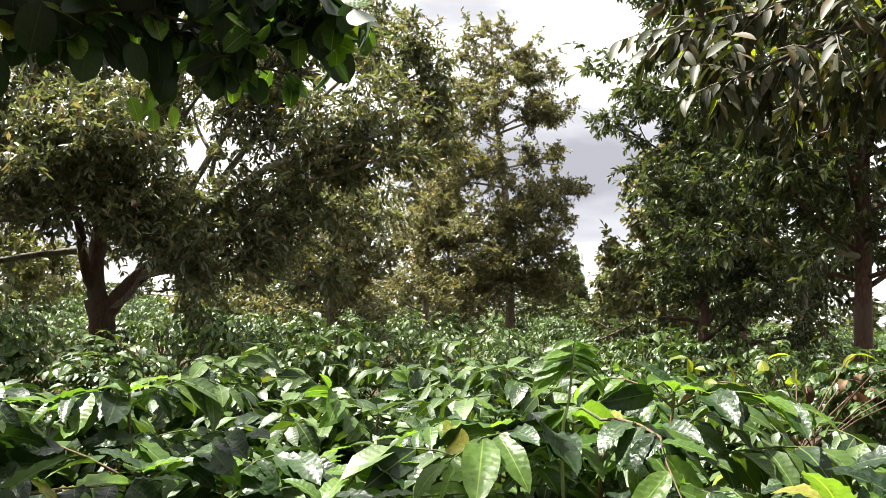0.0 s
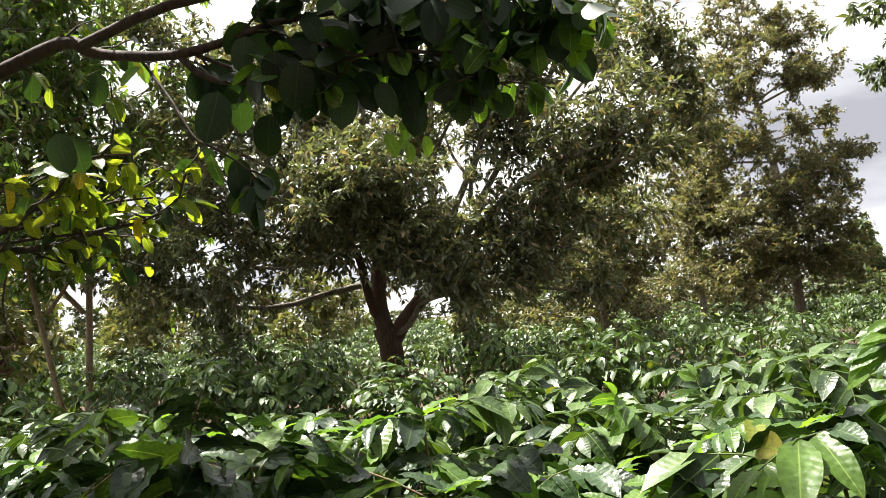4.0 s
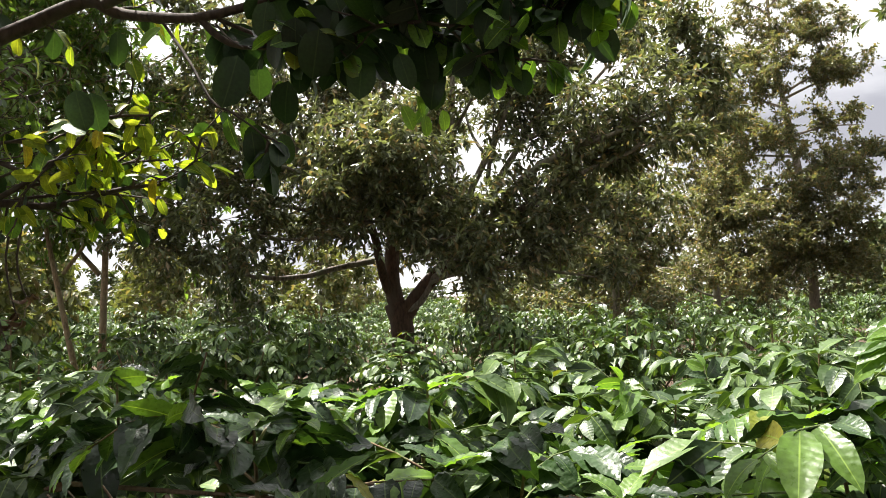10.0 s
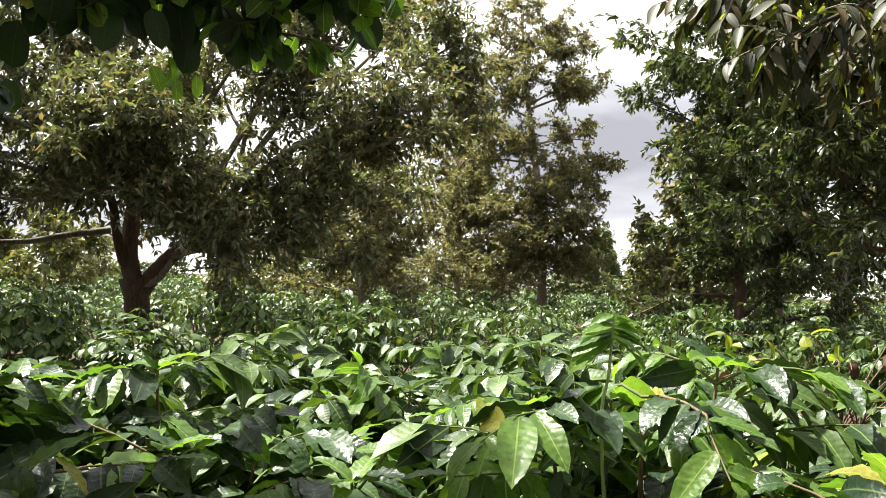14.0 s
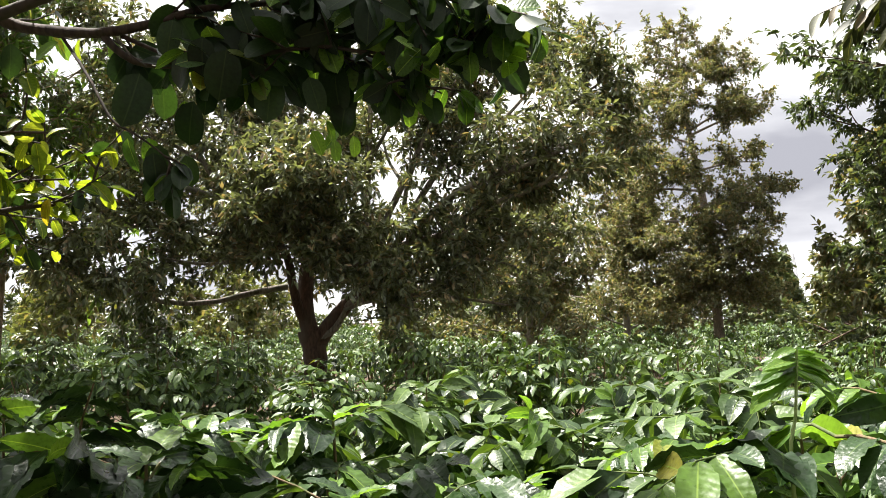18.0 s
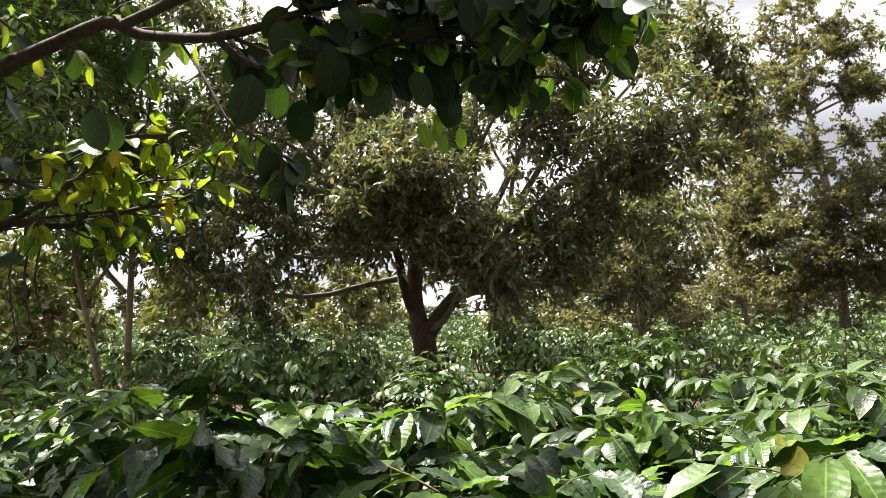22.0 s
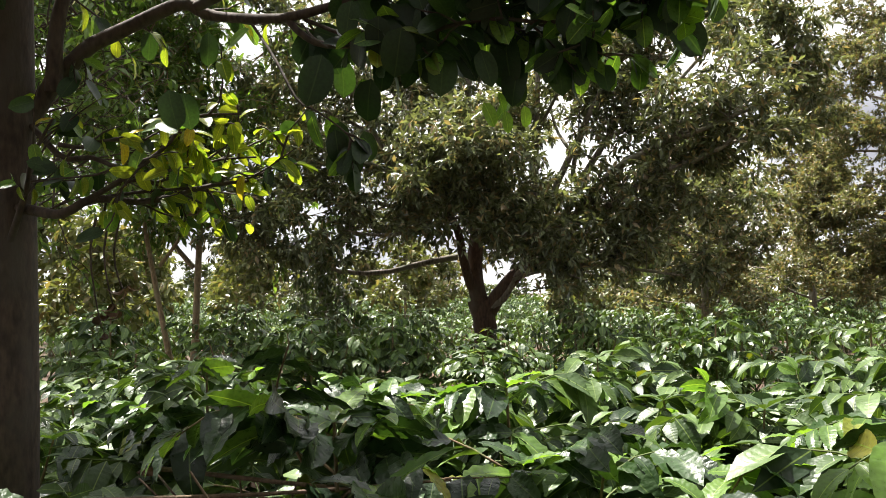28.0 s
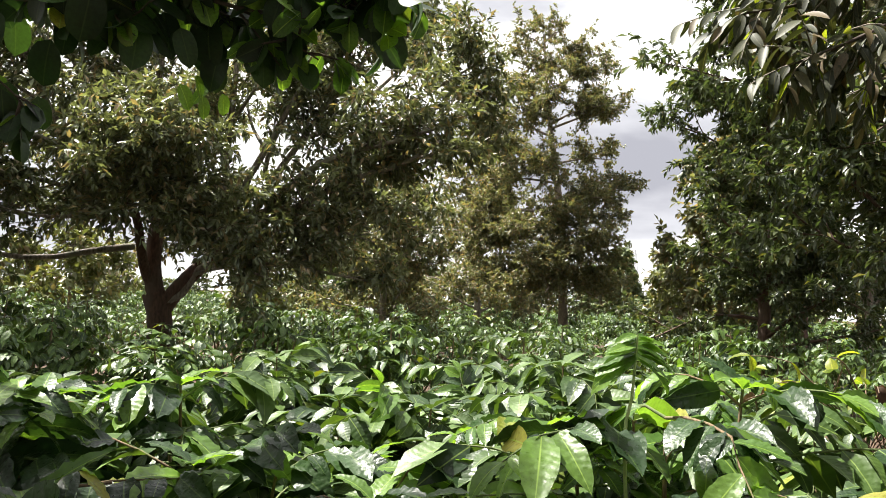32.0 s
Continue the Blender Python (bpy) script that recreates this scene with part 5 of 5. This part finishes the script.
    for k, (az, el, size) in enumerate((
               (11.6, 16.1, 0.148), (12.2, 15.8, 0.109), (8.2, 14.6, 0.132), (6.9, 19.4, 0.187), (5.2, 19.5, 0.233), (6.1, 18.0, 0.140), (3.2, 16.4, 0.132), (1.7, 17.3, 0.132), (2.6, 19.2, 0.125), (0.0, 16.7, 0.156),
               (0.6, 16.5, 0.109), (-1.2, 17.6, 0.148), (-2.2, 15.9, 0.140), (-2.9, 18.1, 0.140), (-3.9, 18.1, 0.148), (-4.7, 16.3, 0.125), (4.2, 18.1, 0.140), (7.7, 18.7, 0.109), (9.6, 19.6, 0.109), (19.2, 17.1, 0.093),
               (21.7, 13.3, 0.109), (20.8, 13.2, 0.101), (-5.7, 18.4, 0.125), (-6.7, 19.8, 0.125), (-1.8, 14.8, 0.093), (-0.6, 19.9, 0.140), (10.7, 11.2, 0.101), (9.5, 10.4, 0.103), (8.7, 11.1, 0.093), (10.3, 11.7, 0.093))):
        put_leaf(BROAD_LEAF[k % 6], sprig, np.array(sight(az, el, 2.24 + 0.03 * (k % 5))) - b, (rng.normal(0, 0.22), rng.normal(0, 0.2), -1.0), (rng.normal(0, 0.35), -1.0, 0.25), size)
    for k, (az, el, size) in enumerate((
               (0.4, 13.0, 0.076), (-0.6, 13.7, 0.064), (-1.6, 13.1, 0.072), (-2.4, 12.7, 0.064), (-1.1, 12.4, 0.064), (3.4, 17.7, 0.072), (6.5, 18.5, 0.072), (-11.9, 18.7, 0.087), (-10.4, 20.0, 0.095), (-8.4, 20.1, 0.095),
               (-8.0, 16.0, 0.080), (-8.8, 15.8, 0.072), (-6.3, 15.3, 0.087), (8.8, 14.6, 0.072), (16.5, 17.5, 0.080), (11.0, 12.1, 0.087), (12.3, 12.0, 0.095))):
        put_leaf(BROAD_LIT_TINT[k % 3], sprig, np.array(sight(az, el, 2.30 + 0.03 * (k % 4))) - b, (rng.normal(0, 0.6), 0.2, -0.8), (rng.normal(0, 0.5), -0.8, 0.6), size)
    # dead twigs that hang from the lower limb
    for az, end in ((26.0, -2.4), (25.2, -1.0), (24.6, 0.6)):
        line = smooth_line([sight(az, 4.9, 2.9), sight(az + 0.3, 2.5, 2.9), sight(az - 0.2, 0.2 + end * 0.5, 2.88), sight(az - 0.6, end, 2.86)], 8) - b
        t = Tubes()
        t.add(line, np.linspace(0.0045, 0.0015, 8), 5)
        dead = part("dead_twig", t.mesh("dead_twig", m_bark_brown), ob)
        for _ in range(4):
            put_leaf(DEAD_LEAF[int(rng.integers(4))], dead, line[int(rng.integers(5, 8))], (rng.normal(0, 0.4), rng.normal(0, 0.4), -1.0), rng.normal(0, 1, 3), 0.062, "dried_leaf")


near_tree()


# ---- the durian branch that hangs in from outside the view ----
def overhang():
    base = at(-64, 4.2)
    rng = np.random.default_rng(71)
    ob = thing("durian_tree", base, "near durian tree with long glossy leaves on hanging branches", "tree", "durian trees")
    b = np.array(base)
    t = Tubes()
    line = smooth_line([base + Vector((0, 0, -0.1)), at(-64, 4.2, 2.5), at(-63, 4.2, 5.0)], 12) - b
    t.add(line, np.linspace(0.15, 0.09, 12), 12, 0.1, rng)
    part("trunk", t.mesh("trunk", m_bark_red), ob)
    arms = [[at(-63.5, 4.2, 3.6), sight(-54, 24, 3.8), sight(-47, 21.5, 3.4), sight(-41.5, 19.5, 3.2), sight(-37, 19.0, 3.1)],
            [at(-63.5, 4.2, 3.2), sight(-54, 20, 3.7), sight(-48, 18.5, 3.3), sight(-44, 17.0, 3.1), sight(-40.5, 15.8, 3.0)],
            [at(-63.5, 4.2, 4.0), sight(-55, 27, 4.0), sight(-47, 25.0, 3.7), sight(-41, 23.5, 3.5), sight(-37, 22.0, 3.4)],
            [at(-63.5, 4.2, 2.9), sight(-56, 19, 3.8), sight(-51.5, 17.0, 3.7), sight(-48, 15.0, 3.7), sight(-44.5, 14.0, 3.6)]]
    for arm in arms:
        line = smooth_line(arm, 14) - b
        t = Tubes()
        t.add(line, np.linspace(0.015, 0.004, 14), 7)
        limb = part("limb", t.mesh("limb", m_bark_brown), ob)
        for s in np.linspace(0.36, 1.0, 36):
            k = min(12, int(s * 13))
            along = unit(line[k + 1] - line[k])
            twig = shoot(line[k], along * 0.6 + rng.normal(0, 0.45, 3) + np.array([0, 0, -0.1]), 0.27 * rng.uniform(0.6, 1.2), 4, rng, -0.6, 0.12)
            tt = Tubes()
            tt.add(twig, np.linspace(0.004, 0.0018, 5), 4)
            sprig = part("twig", tt.mesh("twig", m_bark_grey), ob)
            for c in range(9):
                f = 0.12 + 0.88 * (c + 0.5) / 9
                j = min(3, int(f * 4))
                p = twig[j] + (twig[j + 1] - twig[j]) * (f * 4 - j)
                side = unit(np.cross(unit(twig[j + 1] - twig[j]), (0, 0, 1))) * (1 if c % 2 else -1)
                w = side * 0.7 + unit(twig[j + 1] - twig[j]) * 0.6 + np.array([0, 0, rng.uniform(-0.9, -0.2)]) + rng.normal(0, 0.2, 3)
                kinds = DURIAN_LIT_TINT if rng.random() < 0.07 else DURIAN_LEAF
                put_leaf(kinds[int(rng.integers(len(kinds)))], sprig, p, w, rng.normal(0, 0.35, 3) + np.array([0, -0.2, 1.0]), 0.104 * rng.uniform(0.7, 1.2))


overhang()


# ---- cut branches thrown on the bushes, litter, the far mast ----
def cut_branches():
    base = at(-45.5, 5.4)
    b = np.array(base)
    rng = np.random.default_rng(81)
    ob = thing("cut_branches", base, "heap of dry brown cut branches with yellow leaves among the coffee", "branch pile")
    for k in range(16):
        a = rng.uniform(0, 6.28)
        foot = np.array([0.5 * math.cos(a), 0.5 * math.sin(a), 0.0])
        tip = np.array([-0.7 * math.cos(a + 0.6), -0.7 * math.sin(a + 0.6), rng.uniform(1.1, 1.48)])
        line = smooth_line([foot, foot * 0.3 + (0, 0, 0.7), tip * 0.6 + (0, 0, 0.5), tip], 8)
        t = Tubes()
        t.add(line, np.linspace(0.007, 0.0025, 8), 6, 0.1, rng)
        stick = part("stick", t.mesh("stick", m_dry), ob)
        for _ in range(3):
            put_leaf(YELLOW_LEAF[int(rng.integers(5))] if k % 3 else DEAD_LEAF[int(rng.integers(4))], stick, line[int(rng.integers(5, 8))], rng.normal(0, 1, 3), rng.normal(0, 0.5, 3) + (0, 0, 1), 0.13)


cut_branches()


def dry_pocket():
    """Bare brown sticks in the gap between the nearest bushes."""
    base = at(15.8, 2.05)
    b = np.array(base)
    rng = np.random.default_rng(83)
    ob = thing("dead_coffee_bush", base, "leafless brown coffee sticks in a gap between bushes", "dead bush")
    for k in range(14):
        a = rng.uniform(0, 6.28)
        reach = rng.uniform(0.15, 0.55)
        tip = np.array([reach * math.cos(a), 0.5 * reach * math.sin(a), rng.uniform(0.95, 1.26)])
        line = smooth_line([(0.04 * math.cos(a), 0.04 * math.sin(a), -0.03), (0.05 * math.cos(a), 0.05 * math.sin(a), 0.6), tip * (0.4, 0.4, 0.85), tip], 9)
        t = Tubes()
        t.add(line, np.linspace(0.008, 0.0025, 9), 6, 0.1, rng)
        stick = part("stick", t.mesh("stick", m_dry), ob)
        if k % 2:
            put_leaf(DEAD_LEAF[int(rng.integers(4))], stick, line[int(rng.integers(6, 9))], rng.normal(0, 1, 3) + (0, 0, -0.6), rng.normal(0, 1, 3), 0.06, "dried_leaf")

    for x0, y0, z0, x1, y1, z1 in ((-0.42, -0.02, 1.16, 0.46, 0.06, 1.20), (-0.30, 0.16, 1.20, 0.52, 0.10, 1.15), (-0.46, 0.10, 1.12, 0.20, -0.10, 1.15)):
        line = smooth_line([(x0, y0, z0), ((x0 + x1) / 2, (y0 + y1) / 2 + 0.03, (z0 + z1) / 2 - 0.015), (x1, y1, z1)], 9)
        t = Tubes()
        t.add(line, np.linspace(0.007, 0.004, 9), 6, 0.15, rng)
        part("stick", t.mesh("stick", m_dry), ob)


dry_pocket()


def litter():
    rng = np.random.default_rng(91)
    n = 2600
    az, d = np.radians(rng.uniform(-65, 50, n)), 0.6 + 5.5 * rng.random(n) ** 0.7
    x, y = -d * np.sin(az), d * np.cos(az)
    z = np.array([ground_height(u, v) for u, v in zip(x, y)]) + 0.02 + 0.03 * rng.random(n)
    ups = np.tile([0, 0, 1.0], (n, 1)) + rng.normal(0, 0.3, (n, 3))
    me = leaf_mass("leaf_litter", LEAF_COFFEE_MID, np.stack([x, y, z], -1), rng.normal(0, 1, (n, 3)) * (1, 1, 0.15), ups, rng.uniform(0.09, 0.16, n), m_litter)
    tagged(new("leaf_litter", me), "dry brown fallen leaves on the soil", "leaf litter", kind="stuff")


litter()


def mast():
    base = at(-30.9, 220, 0.3)
    ob = thing("lattice_mast", base, "faint steel lattice mast far away, tinted pale for haze", "mast")
    top = 17.0
    t = Tubes()
    for sx, sy in ((-1, -1), (1, -1), (1, 1), (-1, 1)):
        t.add([(sx * 1.2, sy * 1.2, 0), (sx * 0.7, sy * 0.7, top * 0.6), (sx * 0.15, sy * 0.15, top)], [0.09, 0.07, 0.05], 5)
    part("legs", t.mesh("legs", m_steel), ob)
    t = Tubes()
    for k in range(10):
        z0, z1 = top * k / 10, top * (k + 1) / 10
        w0, w1 = 1.2 - 1.05 * k / 10, 1.2 - 1.05 * (k + 1) / 10
        t.add([(-w0, -w0, z0), (w1, -w1, z1)], [0.04, 0.04], 4)
        t.add([(w0, -w0, z0), (-w1, -w1, z1)], [0.04, 0.04], 4)
    part("bracing", t.mesh("bracing", m_steel), ob)


mast()
